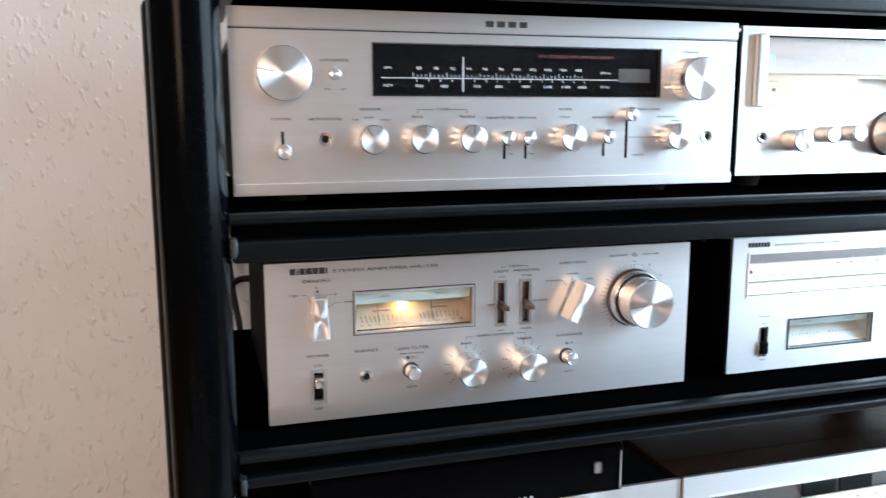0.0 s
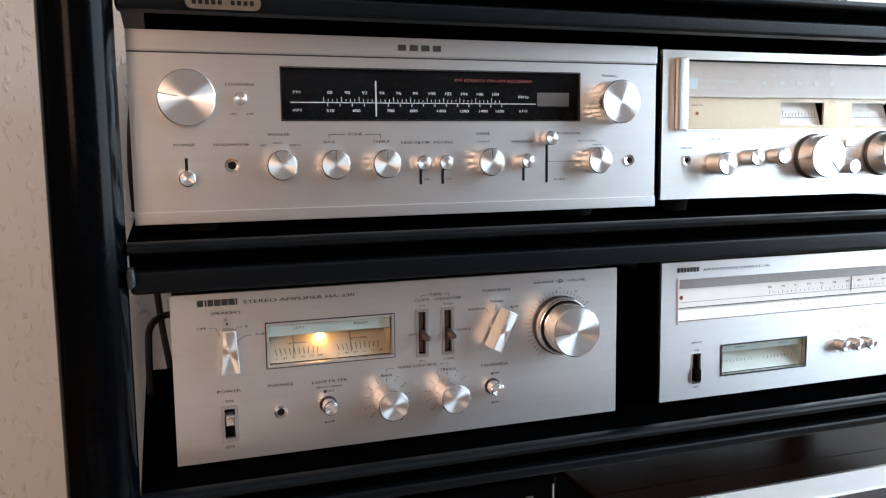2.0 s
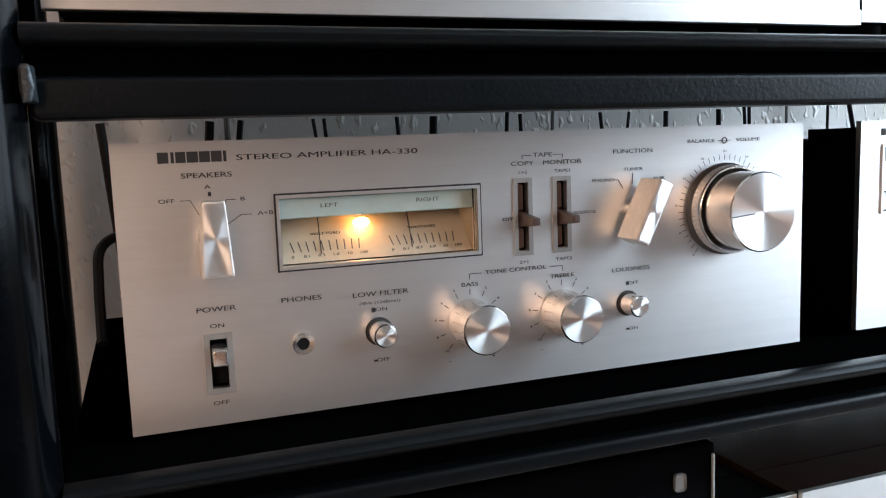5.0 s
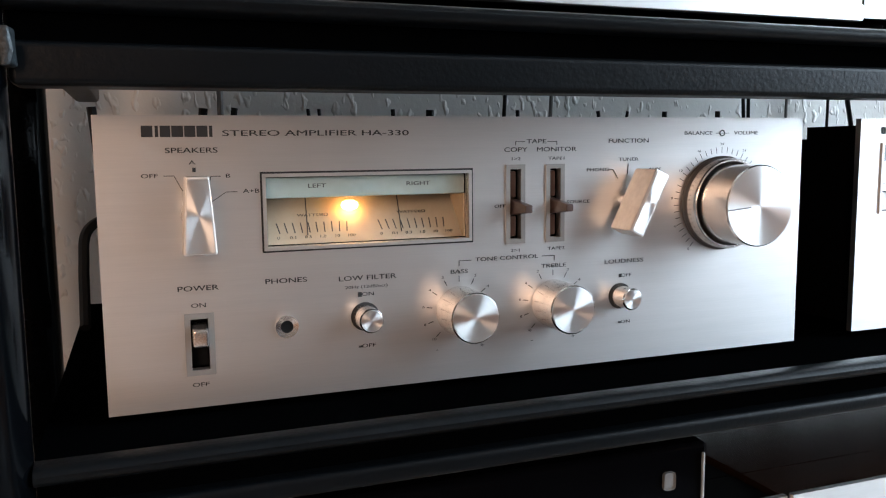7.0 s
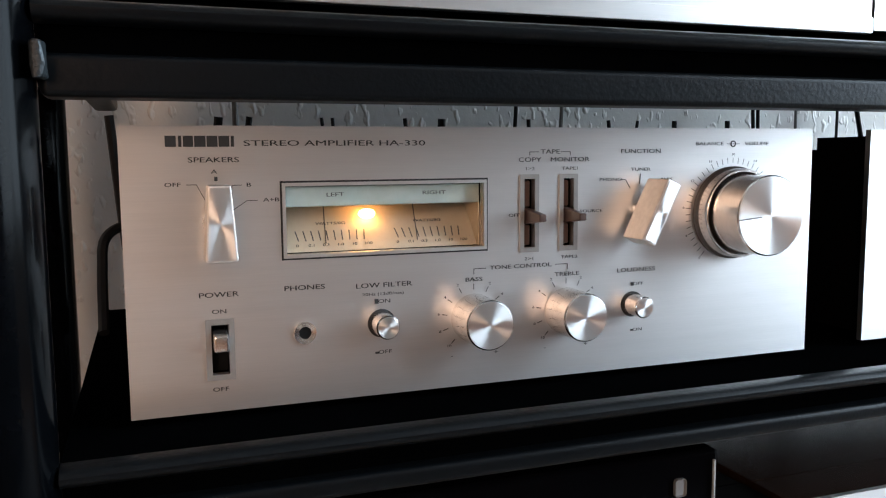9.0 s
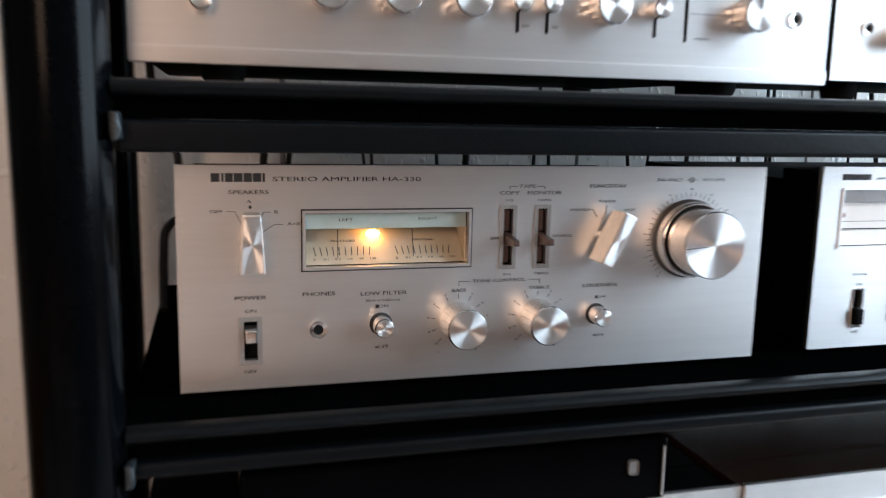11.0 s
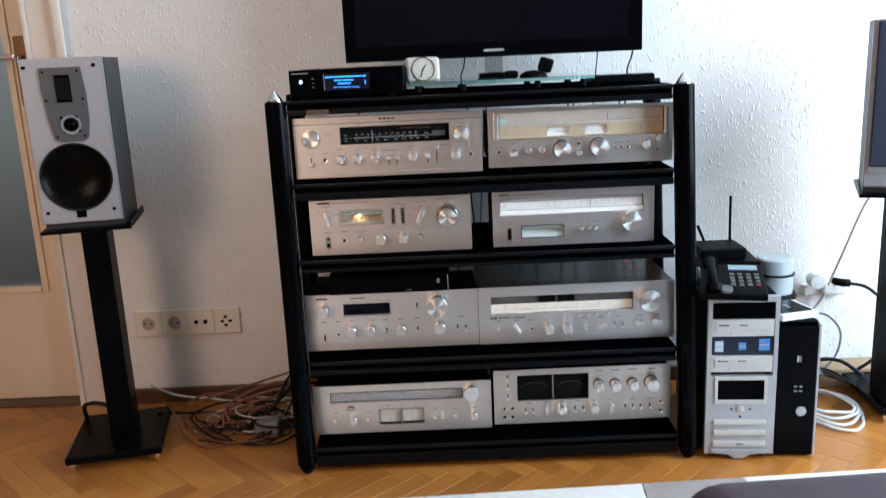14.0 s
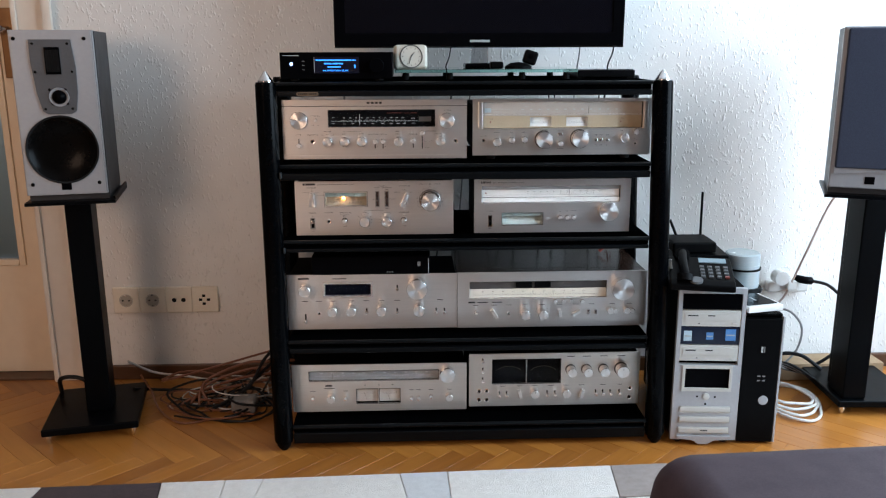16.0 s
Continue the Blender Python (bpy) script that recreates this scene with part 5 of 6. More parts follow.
u = thing("television", "black flat-screen television on a central stand, switched off", "television", pose(0.470, 0.215, 0))
part("back_shell", box(-0.376, 0.376, 0.0205, 0.060, 1.020, 1.452, 0.012, 3), BLACKPLASTIC, u)
part("bezel", plate(0.760, 0.448, 0.020, [(-0.352, 1.050, 0.352, 1.434)], y=0, x0=-0.380, z0=1.0125), GLOSSBLACK, u, "gloss black bezel")
part("bezel_lip", box(-0.380, 0.380, -0.003, -0.0002, 1.0125, 1.0175, 0.001), SMOKE, u, "clear lower edge strip")
part("screen", box(-0.352, 0.352, 0.004, 0.008, 1.050, 1.434), SCREENOFF, u, "dark unlit screen")
strip(u, -0.026, 0.026, 1.0265, 1.0325, PALEINK, "badge")
part("neck", box(-0.024, 0.024, 0.010, 0.030, GT + 0.012, 1.020, 0.003), SMOKE, u, "clear plastic neck")
part("stand_foot", box(-0.040, 0.040, -0.030, 0.070, GT + 0.0002, GT + 0.0118, 0.004, 3), GLOSSBLACK, u)

u = thing("webcam_dock", "small black camera on a folding foot", "camera", pose(0.560, 0.115, GT))
part("foot", lathe([(0, 0.0002), (0.034, 0.0002), (0.034, 0.006), (0.020, 0.014), (0, 0.016)], (0, 0, 0), "Z", 24), BLACKPLASTIC, u)
bm = box(-0.014, 0.020, -0.012, 0.014, 0.0, 0.034, 0.006, 3)
bmesh.ops.rotate(bm, cent=(0, 0, 0), matrix=Matrix.Rotation(radians(18), 3, "Y"), verts=bm.verts[:])
bmesh.ops.translate(bm, vec=(0.022, 0, 0.012), verts=bm.verts[:])
part("head", bm, BLACKPLASTIC, u)
part("lens", lathe([(0.006, 0), (0.006, 0.002), (0, 0.003)], (0.030, -0.012, 0.030), seg=18), GLOSSBLACK, u)
solo("ring_box", box(0.487, 0.520, 0.085, 0.125, GT + 0.0003, GT + 0.0175, 0.005, 3), BLACKPLASTIC, "small rounded black plastic box on the glass plate", "box")
u = thing("flat_media_box", "flat black media box lying on the rack top", "media box", pose(0.705, 0.08, TOP))
part("body", box(0, 0.145, 0, 0.14, 0.003, 0.021, 0.003), BLACKPLASTIC, u)
part("lid", box(0.004, 0.141, 0.004, 0.136, 0.0212, 0.0228, 0.0006), SMOKE, u, "glossy lid")
for x in (0.012, 0.133):
    part("foot", box(x - 0.006, x + 0.006, 0.01, 0.13, 0.0001, 0.0029), RUBBER, u)

# the black cable box that lies on the display amplifier
u = thing("set_top_box", "gloss black set-top box lying on the silver amplifier", "set-top box", pose(0.0320, 0.0015, 0.4513))
part("body", box(0, 0.300, 0.002, 0.21, 0.004, 0.052, 0.004, 3), GLOSSBLACK, u)
part("edge_trim", box(0.294, 0.2955, -0.0005, 0.0015, 0.008, 0.046, 0.0005), PALEINK, u, "thin light-grey edge trim")
part("logo", box(0.267, 0.275, 0.0006, 0.0017, 0.026, 0.037, 0.002), GREYDIAL, u)
for k in range(3):
    strip(u, 0.190 + 0.006 * k, 0.193 + 0.006 * k, 0.010, 0.012, PALEINK, "figure_bar", y=0.002)
for x in (0.03, 0.27):
    for y in (0.03, 0.18):
        part("foot", lathe([(0, 0), (0.008, 0), (0.009, 0.0038), (0, 0.0038)], (x, y, 0), "Z", 12), RUBBER, u)

# ---- computers beside the rack ----
u = thing("desktop_computer", "silver and black midi-tower computer with two ivory drives", "computer", pose(0.955, -0.052, 0, 0, 0, -5))
part("case", box(0.004, 0.164, 0.016, 0.40, 0.012, 0.428, 0.003), BLACKMETAL, u, "black sheet-metal case")
part("front_frame", plate(0.168, 0.412, 0.0155, [(0.010, 0.222, 0.158, 0.412), (0.024, 0.155, 0.142, 0.218)], y=0, x0=0, z0=0.014), PCSILVER, u, "silver plastic front")
part("upper_cover", box(0.0105, 0.1575, 0.002, 0.014, 0.370, 0.4115, 0.002), GLOSSBLACK, u)
for z in (0.325, 0.2325):
    dv = part("optical_drive", box(0.0105, 0.1575, 0.001, 0.014, z, z + 0.0425, 0.001), PCWHITE, u, "ivory optical drive")
    part("tray", box(0.018, 0.150, -0.0016, 0.0008, z + 0.017, z + 0.036, 0.0008), PCWHITE, dv)
    part("eject_button", box(0.136, 0.148, -0.0014, 0.0008, z + 0.006, z + 0.010, 0.0005), PCWHITE, dv)
    strip(dv, 0.024, 0.050, z + 0.028, z + 0.031, INK, "figure_bar", y=-0.0016), strip(dv, 0.074, 0.092, z + 0.028, z + 0.031, INK, "figure_bar", y=-0.0016)
    part("drive_light", box(0.052, 0.056, -0.0002, 0.0009, z + 0.007, z + 0.009), INK, dv)
part("sticker_band", box(0.0105, 0.1575, 0.002, 0.014, 0.2770, 0.3235, 0.001), surface("navy_panel", (0.010, 0.014, 0.03), rough=0.2, scale=20), u, "dark navy band")
BLUESTICK = surface("blue_sticker", (0.05, 0.16, 0.42), (0.10, 0.25, 0.5), rough=0.3, scale=90)
PALESTICK = surface("pale_blue_sticker", (0.45, 0.58, 0.66), rough=0.3, scale=90)
for x0, x1, z0, z1, mt in ((0.018, 0.038, 0.286, 0.313, PALESTICK), (0.074, 0.092, 0.290, 0.309, BLUESTICK), (0.122, 0.148, 0.288, 0.318, BLUESTICK)):
    part("sticker", box(x0, x1, 0.0012, 0.0019, z0, z1, 0.0003), mt, u)
    strip(u, x0 + 0.002, x1 - 0.002, (z0 + z1) / 2 - 0.002, (z0 + z1) / 2 + 0.001, PALEINK, "figure_bar", y=0.0012)
part("window_frame", plate(0.126, 0.071, 0.004, [(0.027, 0.160, 0.139, 0.213)], y=-0.0042, x0=0.020, z0=0.151), PCWHITE, u)
part("dark_window", box(0.0245, 0.1415, 0.003, 0.008, 0.1555, 0.2175), GLOSSBLACK, u)
part("power_button", lathe([(0.009, 0.0002), (0.009, 0.003), (0.007, 0.0042), (0, 0.0045)], (0.084, 0, 0.136), seg=24), PCWHITE, u)
for x, z in ((0.062, 0.135), (0.107, 0.135), (0.084, 0.115)):
    part("jack_hole", lathe([(0.0028, 0.0002), (0.0028, 0.0006), (0, 0.0006)], (x, 0, z), seg=12), HOLE, u)
for z in (0.092, 0.064, 0.034):
    part("vent_bar", box(0.018, 0.148, -0.005, -0.0002, z, z + 0.017, 0.004, 3), PCWHITE, u)
part("front_lip", prism([(0.014, 0.028), (0.154, 0.028), (0.150, 0.018), (0.110, 0.014), (0.095, 0.004), (0.070, 0.004), (0.056, 0.014), (0.018, 0.018)], -0.007, -0.0002, 0.002), PCSILVER, u)
strip(u, 0.075, 0.093, 0.041, 0.044, INK, "badge", y=-0.005)
for x in (0.025, 0.143):
    for y in (0.03, 0.36):
        part("foot", lathe([(0, 0), (0.013, 0), (0.015, 0.0118), (0, 0.0118)], (x, y, 0), "Z", 16), RUBBER, u)

u = thing("slim_computer", "slim black tower computer with a silver edge strip", "computer", pose(1.128, -0.058, 0, 0, 0, -5))
part("case", box(0.002, 0.094, 0.014, 0.37, 0.008, 0.352, 0.002), BLACKMETAL, u)
part("front_panel", box(0, 0.092, 0, 0.0138, 0.006, 0.345, 0.003), BLACKPLASTIC, u)
part("edge_strip", box(0.0925, 0.0985, 0.0005, 0.370, 0.006, 0.350, 0.0015), PCSILVER, u, "silver edge strip")
for k in range(14):
    part("vent_rib", box(0.003 + 0.0064 * k, 0.0068 + 0.0064 * k, 0.001, 0.024, 0.3525, 0.3580, 0.0008), BLACKPLASTIC, u)
part("badge", box(0.044, 0.049, -0.0008, -0.0002, 0.254, 0.270, 0.0003), PALEINK, u)
part("badge", box(0.051, 0.054, -0.0008, -0.0002, 0.254, 0.270, 0.0003), GREYDIAL, u)
for x, z in ((0.044, 0.190), (0.056, 0.190), (0.044, 0.178), (0.056, 0.178)):
    part("port", box(x - 0.004, x + 0.004, -0.0006, -0.0002, z - 0.002, z + 0.002), GREYDIAL, u)
part("round_badge", lathe([(0.0125, 0.0002), (0.0125, 0.0012), (0.010, 0.0018), (0, 0.0018)], (0.060, 0, 0.124), seg=28), PCSILVER, u, "silver round badge")
for x in (0.02, 0.075):
    for y in (0.03, 0.34):
        part("foot", box(x - 0.01, x + 0.01, y - 0.01, y + 0.01, 0.0, 0.0078, 0.001), RUBBER, u)

PC = pose(0.955, -0.052, 0.4284, 0, 0, -5)
u = thing("desk_telephone", "black corded desk telephone with a sloped keypad", "telephone", PC @ pose(-0.030, -0.028, 0, 0, 0, -9))
bm = prism([(0, 0.0002), (0.165, 0.0002), (0.165, 0.046), (0.150, 0.050), (0.020, 0.024), (0, 0.016)], 0, 0.155, 0.004)
for v in bm.verts:
    v.co = Vector((v.co.y, v.co.x, v.co.z))
bmesh.ops.recalc_face_normals(bm, faces=bm.faces[:])
part("body", bm, BLACKPLASTIC, u)


def on_slope(x, d, up=0.0):
    """A place on the sloping top: d along the slope from the front."""
    a = math.atan2(0.026, 0.130)
    return Vector((x, 0.020 + d * math.cos(a) - up * math.sin(a), 0.024 + d * math.sin(a) + up * math.cos(a)))


KEY = surface("grey_keys", (0.10, 0.105, 0.11), rough=0.45, scale=60)
for r in range(4):
    for c in range(4):
        k = part("key", box(-0.0055, 0.0055, -0.0045, 0.0045, -0.001, 0.0045, 0.001), REDINK if (r, c) == (0, 3) else KEY, u)
        k.matrix_basis = Matrix.Translation(on_slope(0.080 + 0.019 * c, 0.018 + 0.018 * r)) @ pose(0, 0, 0, 11.3)
dsp = part("display", box(-0.034, 0.034, -0.012, 0.012, -0.001, 0.003, 0.001), surface("lcd_grey_blue", (0.30, 0.40, 0.45), rough=0.2, scale=20), u, "grey-blue display")
dsp.matrix_basis = Matrix.Translation(on_slope(0.108, 0.112)) @ pose(0, 0, 0, 11.3)
hs = part("handset", merge(tube([tuple(on_slope(0.035, -0.006, 0.012)), tuple(on_slope(0.032, 0.030, 0.020)), tuple(on_slope(0.032, 0.085, 0.020)), tuple(on_slope(0.035, 0.130, 0.012))], 0.011, 12), tube([tuple(on_slope(0.034, -0.010, 0.001)), tuple(on_slope(0.034, 0.0, 0.014))], 0.019, 18), tube([tuple(on_slope(0.034, 0.128, 0.001)), tuple(on_slope(0.034, 0.120, 0.014))], 0.019, 18)), BLACKPLASTIC, u, "black handset lying in its cradle")
part("handset_cap", tube([tuple(on_slope(0.062, -0.004, -0.002)), tuple(on_slope(0.062, -0.004, 0.004))], 0.016, 20), KEY, u)
tg = part("paper_tag", box(-0.012, 0.010, -0.001, 0.001, -0.018, 0.018), WHITEPLASTIC, u, "white paper tag")
tg.matrix_basis = pose(-0.004, 0.075, 0.045, 20, 0, -20)

solo("spare_modem", box(0.045, 0.165, 0.165, 0.30, 0.0003, 0.042, 0.004), BLACKPLASTIC, "black modem box on the computer", "modem", m=PC)
u = thing("wireless_router", "black wireless router with two upright antennas", "router", PC @ pose(0.018, 0.175, 0.0425, 0, 0, 4))
part("body", box(0, 0.118, 0, 0.11, 0.0003, 0.030, 0.006, 3), BLACKPLASTIC, u)
part("antenna", tube([(0.036, 0.100, 0.028), (0.018, 0.105, 0.072)], 0.0038, 10), BLACKPLASTIC, u)
part("antenna", tube([(0.106, 0.100, -0.006), (0.105, 0.104, 0.055), (0.1045, 0.106, 0.150)], 0.0036, 10), BLACKPLASTIC, u)
P2 = pose(1.128, -0.058, 0.3585, 0, 0, -5)
u = thing("disc_spindle", "clear spindle box of blank discs on a dark base", "disc box", P2 @ pose(0.046, 0.215, 0))
part("base", lathe([(0, 0), (0.056, 0), (0.058, 0.006), (0.053, 0.014), (0, 0.014)], (0, 0, 0), "Z", 40), BLACKPLASTIC, u)
DISC = surface("disc_block", (0.50, 0.60, 0.64), (0.62, 0.70, 0.72), rough=0.25, metal=0.4, scale=5, stretch=(1, 1, 200))
part("disc_block", lathe([(0, 0.0142), (0.047, 0.0142), (0.047, 0.062), (0, 0.062)], (0, 0, 0), "Z", 40), DISC, u)
part("dark_band", lathe([(0.0, 0.0622), (0.050, 0.0622), (0.050, 0.067), (0, 0.067)], (0, 0, 0), "Z", 40), BLACKPLASTIC, u)
part("upper_spool", lathe([(0, 0.0672), (0.046, 0.0672), (0.046, 0.104), (0.042, 0.108), (0, 0.108)], (0, 0, 0), "Z", 40), DISC, u)
u = thing("portable_drive", "white portable drive with a black top", "drive", P2 @ pose(0.004, -0.004, 0, 0, 0, 18))
part("shell", box(0, 0.100, 0, 0.105, 0.0004, 0.017, 0.003), WHITEPLASTIC, u)
part("top", box(0.004, 0.090, 0.012, 0.101, 0.0172, 0.0190, 0.0006), GLOSSBLACK, u, "gloss black top")
part("badge", box(0.046, 0.051, 0.042, 0.068, 0.0191, 0.0193), PALEINK, u)

# ---- things on the walls ----
SOCKETPLASTIC = surface("aged_cream_plastic", (0.80, 0.73, 0.61), (0.75, 0.68, 0.56), rough=0.4, scale=15)
u = thing("socket_outlet", "aged cream four-gang wall socket plate", "wall socket", pose(-0.640, WALL - 0.0005, 0.216))
for k in range(4):
    g = part("gang_plate", box(0.0808 * k, 0.0808 * k + 0.0802, -0.011, -0.0003, 0, 0.083, 0.004, 3), SOCKETPLASTIC, u)
    cx = 0.0808 * k + 0.0401
    if k < 2:
        part("socket_well", lathe([(0.0205, 0.0), (0.0195, 0.0012), (0.0185, -0.0005), (0.018, 0.0002), (0, 0.0002)], (cx, -0.0111, 0.0415), seg=36), surface("socket_shade", (0.42, 0.38, 0.32), rough=0.4, scale=30) if "socket_shade" not in bpy.data.materials else bpy.data.materials["socket_shade"], g)
        for dx in (-0.0095, 0.0095):
            part("pin_hole", lathe([(0.0028, 0.0), (0.0028, 0.0006), (0, 0.0006)], (cx + dx, -0.0115, 0.0415), seg=12), HOLE, g)
        for dz in (-0.017, 0.017):
            part("earth_clip", box(cx - 0.002, cx + 0.002, -0.0128, -0.0114, 0.0415 + dz - 0.002, 0.0415 + dz + 0.002), KNOBSIDE, g)
    elif k == 2:
        for dx in (-0.014, 0.014):
            part("aerial_socket", lathe([(0.0068, 0.0), (0.0068, 0.0012), (0.0052, 0.0016), (0, 0.0016)], (cx + dx, -0.0111, 0.0415), seg=20), HOLE, g)
    else:
        for dx, dz in ((-0.004, 0.013), (-0.004, -0.013), (0.010, 0.0), (-0.014, 0.0)):
            part("phone_socket", box(cx + dx - 0.005, cx + dx + 0.005, -0.0122, -0.0112, 0.0415 + dz - 0.004, 0.0415 + dz + 0.004), HOLE, g)
u = thing("light_switch", "white wall light switch with a round dimmer", "light switch", pose(-0.652, WALL - 0.0005, 1.228))
part("plate", box(0, 0.082, -0.010, -0.0003, 0, 0.082, 0.006, 3), WHITEPLASTIC, u)
part("dimmer", lathe([(0.020, 0.0), (0.019, 0.012), (0.017, 0.0135), (0, 0.0135)], (0.041, -0.0102, 0.046), seg=32), WHITEPLASTIC, u)
u = thing("thermostat", "white wall thermostat box with a grey lower edge", "thermostat", pose(-0.482, WALL - 0.0005, 1.254))
part("body", box(0, 0.142, -0.032, -0.0003, 0.004, 0.10, 0.005, 3), WHITEPLASTIC, u)
part("lower_lip", box(0.006, 0.136, -0.030, -0.004, 0.0, 0.0038), GREYDIAL, u)

# ---- seat in the foreground ----
u = thing("sofa", "plum-brown upholstered sofa seat with soft rounded corners", "sofa", pose(0, 0, 0, 0, 0, 3))
bm = box(0.585, 1.75, -2.35, -0.905, 0.100, 0.430, 0.070, 5)
part("seat_cushion", bm, SOFAFAB, u)
part("plinth", box(0.69, 1.70, -2.30, -1.02, 0.04, 0.0995, 0.01), SOFAFAB, u)
for x in (0.74, 1.65):
    for y in (-2.25, -1.07):
        part("leg", box(x - 0.02, x + 0.02, y - 0.02, y + 0.02, 0.0125, 0.0398, 0.003), BLACKPLASTIC, u)

# ---- patchwork rug ----
RUG = pose(0, -0.2065, 0, 0, 0, 2.0)
rug = thing("rug", "patchwork rug in ivory, grey and dark brown", "rug", RUG)
ROWS = (
    (0.0, -0.148, (-1.45, -0.96, -0.592, -0.315, -0.165, -0.075, 0.250, 0.365, 0.768, 1.010, 1.40, 1.85), "GWDWWWPWGWD"),
    (-0.150, -0.42, (-1.45, -1.10, -0.560, -0.285, 0.060, 0.432, 0.764, 1.120, 1.50, 1.85), "WGDWPDWGP"),
    (-0.422, -0.72, (-1.45, -0.90, -0.40, -0.05, 0.38, 0.80, 1.20, 1.85), "PWGDWPG"),
    (-0.722, -1.15, (-1.45, -1.0, -0.55, -0.10, 0.45, 0.95, 1.85), "DWPGWD"),
    (-1.152, -1.70, (-1.45, -0.85, -0.25, 0.30, 0.90, 1.85), "WGWDP"),
)
PILE = {"W": RUGWHITE, "G": RUGGREY, "P": RUGPALE, "D": RUGDARK}
for y1, y0, xs, kinds in ROWS:
    for k, (a, b) in enumerate(zip(xs, xs[1:])):
        lean = 0.018 * ((k % 3) - 1)
        bm = bmesh.new()
        f = bm.faces.new([bm.verts.new(p) for p in ((a + 0.0004 - (lean if k else 0), y0, 0.0005), (b - 0.0004 - 0.018 * (((k + 1) % 3) - 1), y0, 0.0005), (b - 0.0004, y1, 0.0005), (a + 0.0004, y1, 0.0005))])
        r = bmesh.ops.extrude_face_region(bm, geom=[f])
        up = [v for v in r["geom"] if isinstance(v, bmesh.types.BMVert)]
        for v in up:
            v.co.z = 0.012
        bmesh.ops.recalc_face_normals(bm, faces=bm.faces[:])
        bmesh.ops.bevel(bm, geom=[e for e in bm.edges if all(v.co.z > 0.01 for v in e.verts)], offset=0.0018, segments=2, affect="EDGES")
        part("patch", bm, PILE[kinds[k]], rug)


# ---- cables ----
def cable(points, r, mat, label, group="loose cables"):
    return solo("cable", tube(points, r, 7, 7), mat, label, "cable", group=group)


rnd = random.Random(7)
LOOSE = ((CABLEWHITE, "white cable in a tangled heap on the floor"), (CABLEBROWN, "copper-brown speaker cable in a heap on the floor"), (CABLEBLACK, "black cable in a tangled heap on the floor"), (CABLEGREY, "grey cable in a tangled heap on the floor"))
for k in range(20):
    mat, lab = LOOSE[(0, 2, 1, 2, 0, 1, 2, 0, 3, 2)[k % 10]]
    r = rnd.uniform(0.0016, 0.0024) if mat is CABLEWHITE else rnd.uniform(0.0022, 0.0038)
    cx, cy = rnd.uniform(-0.36, -0.17), rnd.uniform(0.20, 0.36)
    ra, rb, start, turns = rnd.uniform(0.05, 0.14), rnd.uniform(0.04, 0.09), rnd.uniform(0, 6.28), rnd.uniform(0.5, 1.5)
    tall = rnd.random() ** 2 * 0.11 * max(0, min(1, (cx + 0.48) / 0.3))
    pts = []
    for j in range(12):
        a = start + 2 * math.pi * turns * j / 11
        wob = 1 + 0.25 * math.sin(2.3 * a + k)
        pts.append((max(-0.52, min(-0.085, cx + ra * wob * math.cos(a))), max(0.06, min(0.43, cy + rb * wob * math.sin(a))), r + 0.001 + 0.0015 * (k % 6) + tall * (0.5 + 0.5 * math.sin(a + k))))
    if k % 4 == 1:
        pts.append((rnd.uniform(-0.11, -0.09), rnd.uniform(0.30, 0.43), rnd.uniform(0.06, 0.16)))
    cable(pts, r, mat, lab)
for k in range(4):
    z = 0.045 + 0.018 * k
    cable([(-0.40 + 0.03 * k, 0.24, 0.004), (-0.33, 0.27, z * 0.6), (-0.22, 0.29 + 0.01 * k, z), (-0.12, 0.31, z + 0.01), (0.02, 0.36, z)], 0.0045, CABLEBROWN, "copper-brown speaker cable led into the rack")
cable([(-0.30, 0.20, 0.004), (-0.20, 0.25, 0.05), (-0.15, 0.28, 0.13), (-0.10, 0.30, 0.165), (-0.06, 0.34, 0.12), (-0.02, 0.38, 0.05)], 0.005, CABLEBLACK, "black mains cable looping beside the rack")
cable([(-0.26, 0.22, 0.005), (-0.18, 0.27, 0.07), (-0.13, 0.30, 0.11), (-0.09, 0.33, 0.105), (-0.04, 0.37, 0.06)], 0.005, CABLEBLACK, "black mains cable looping beside the rack")
cable([(-0.555, 0.30, 0.12), (-0.50, 0.36, 0.06), (-0.42, 0.40, 0.03), (-0.33, 0.40, 0.012), (-0.25, 0.36, 0.02)], 0.0035, CABLEWHITE, "white cable from stand to wall corner")
cable([(-0.53, 0.26, 0.05), (-0.46, 0.33, 0.015), (-0.36, 0.34, 0.008), (-0.28, 0.30, 0.02)], 0.0045, CABLEBLACK, "black cable running along the floor")
cable([(-0.50, 0.24, 0.10), (-0.48, 0.26, 0.04), (-0.44, 0.20, 0.006), (-0.36, 0.12, 0.005), (-0.28, 0.14, 0.005)], 0.003, CABLEBROWN, "thin copper-brown cable from the speaker stand")
solo("power_brick", box(-0.235, -0.165, 0.175, 0.235, 0.0003, 0.042, 0.010, 3), CABLEGREY, "grey power adapter lying among cables", "power adapter")

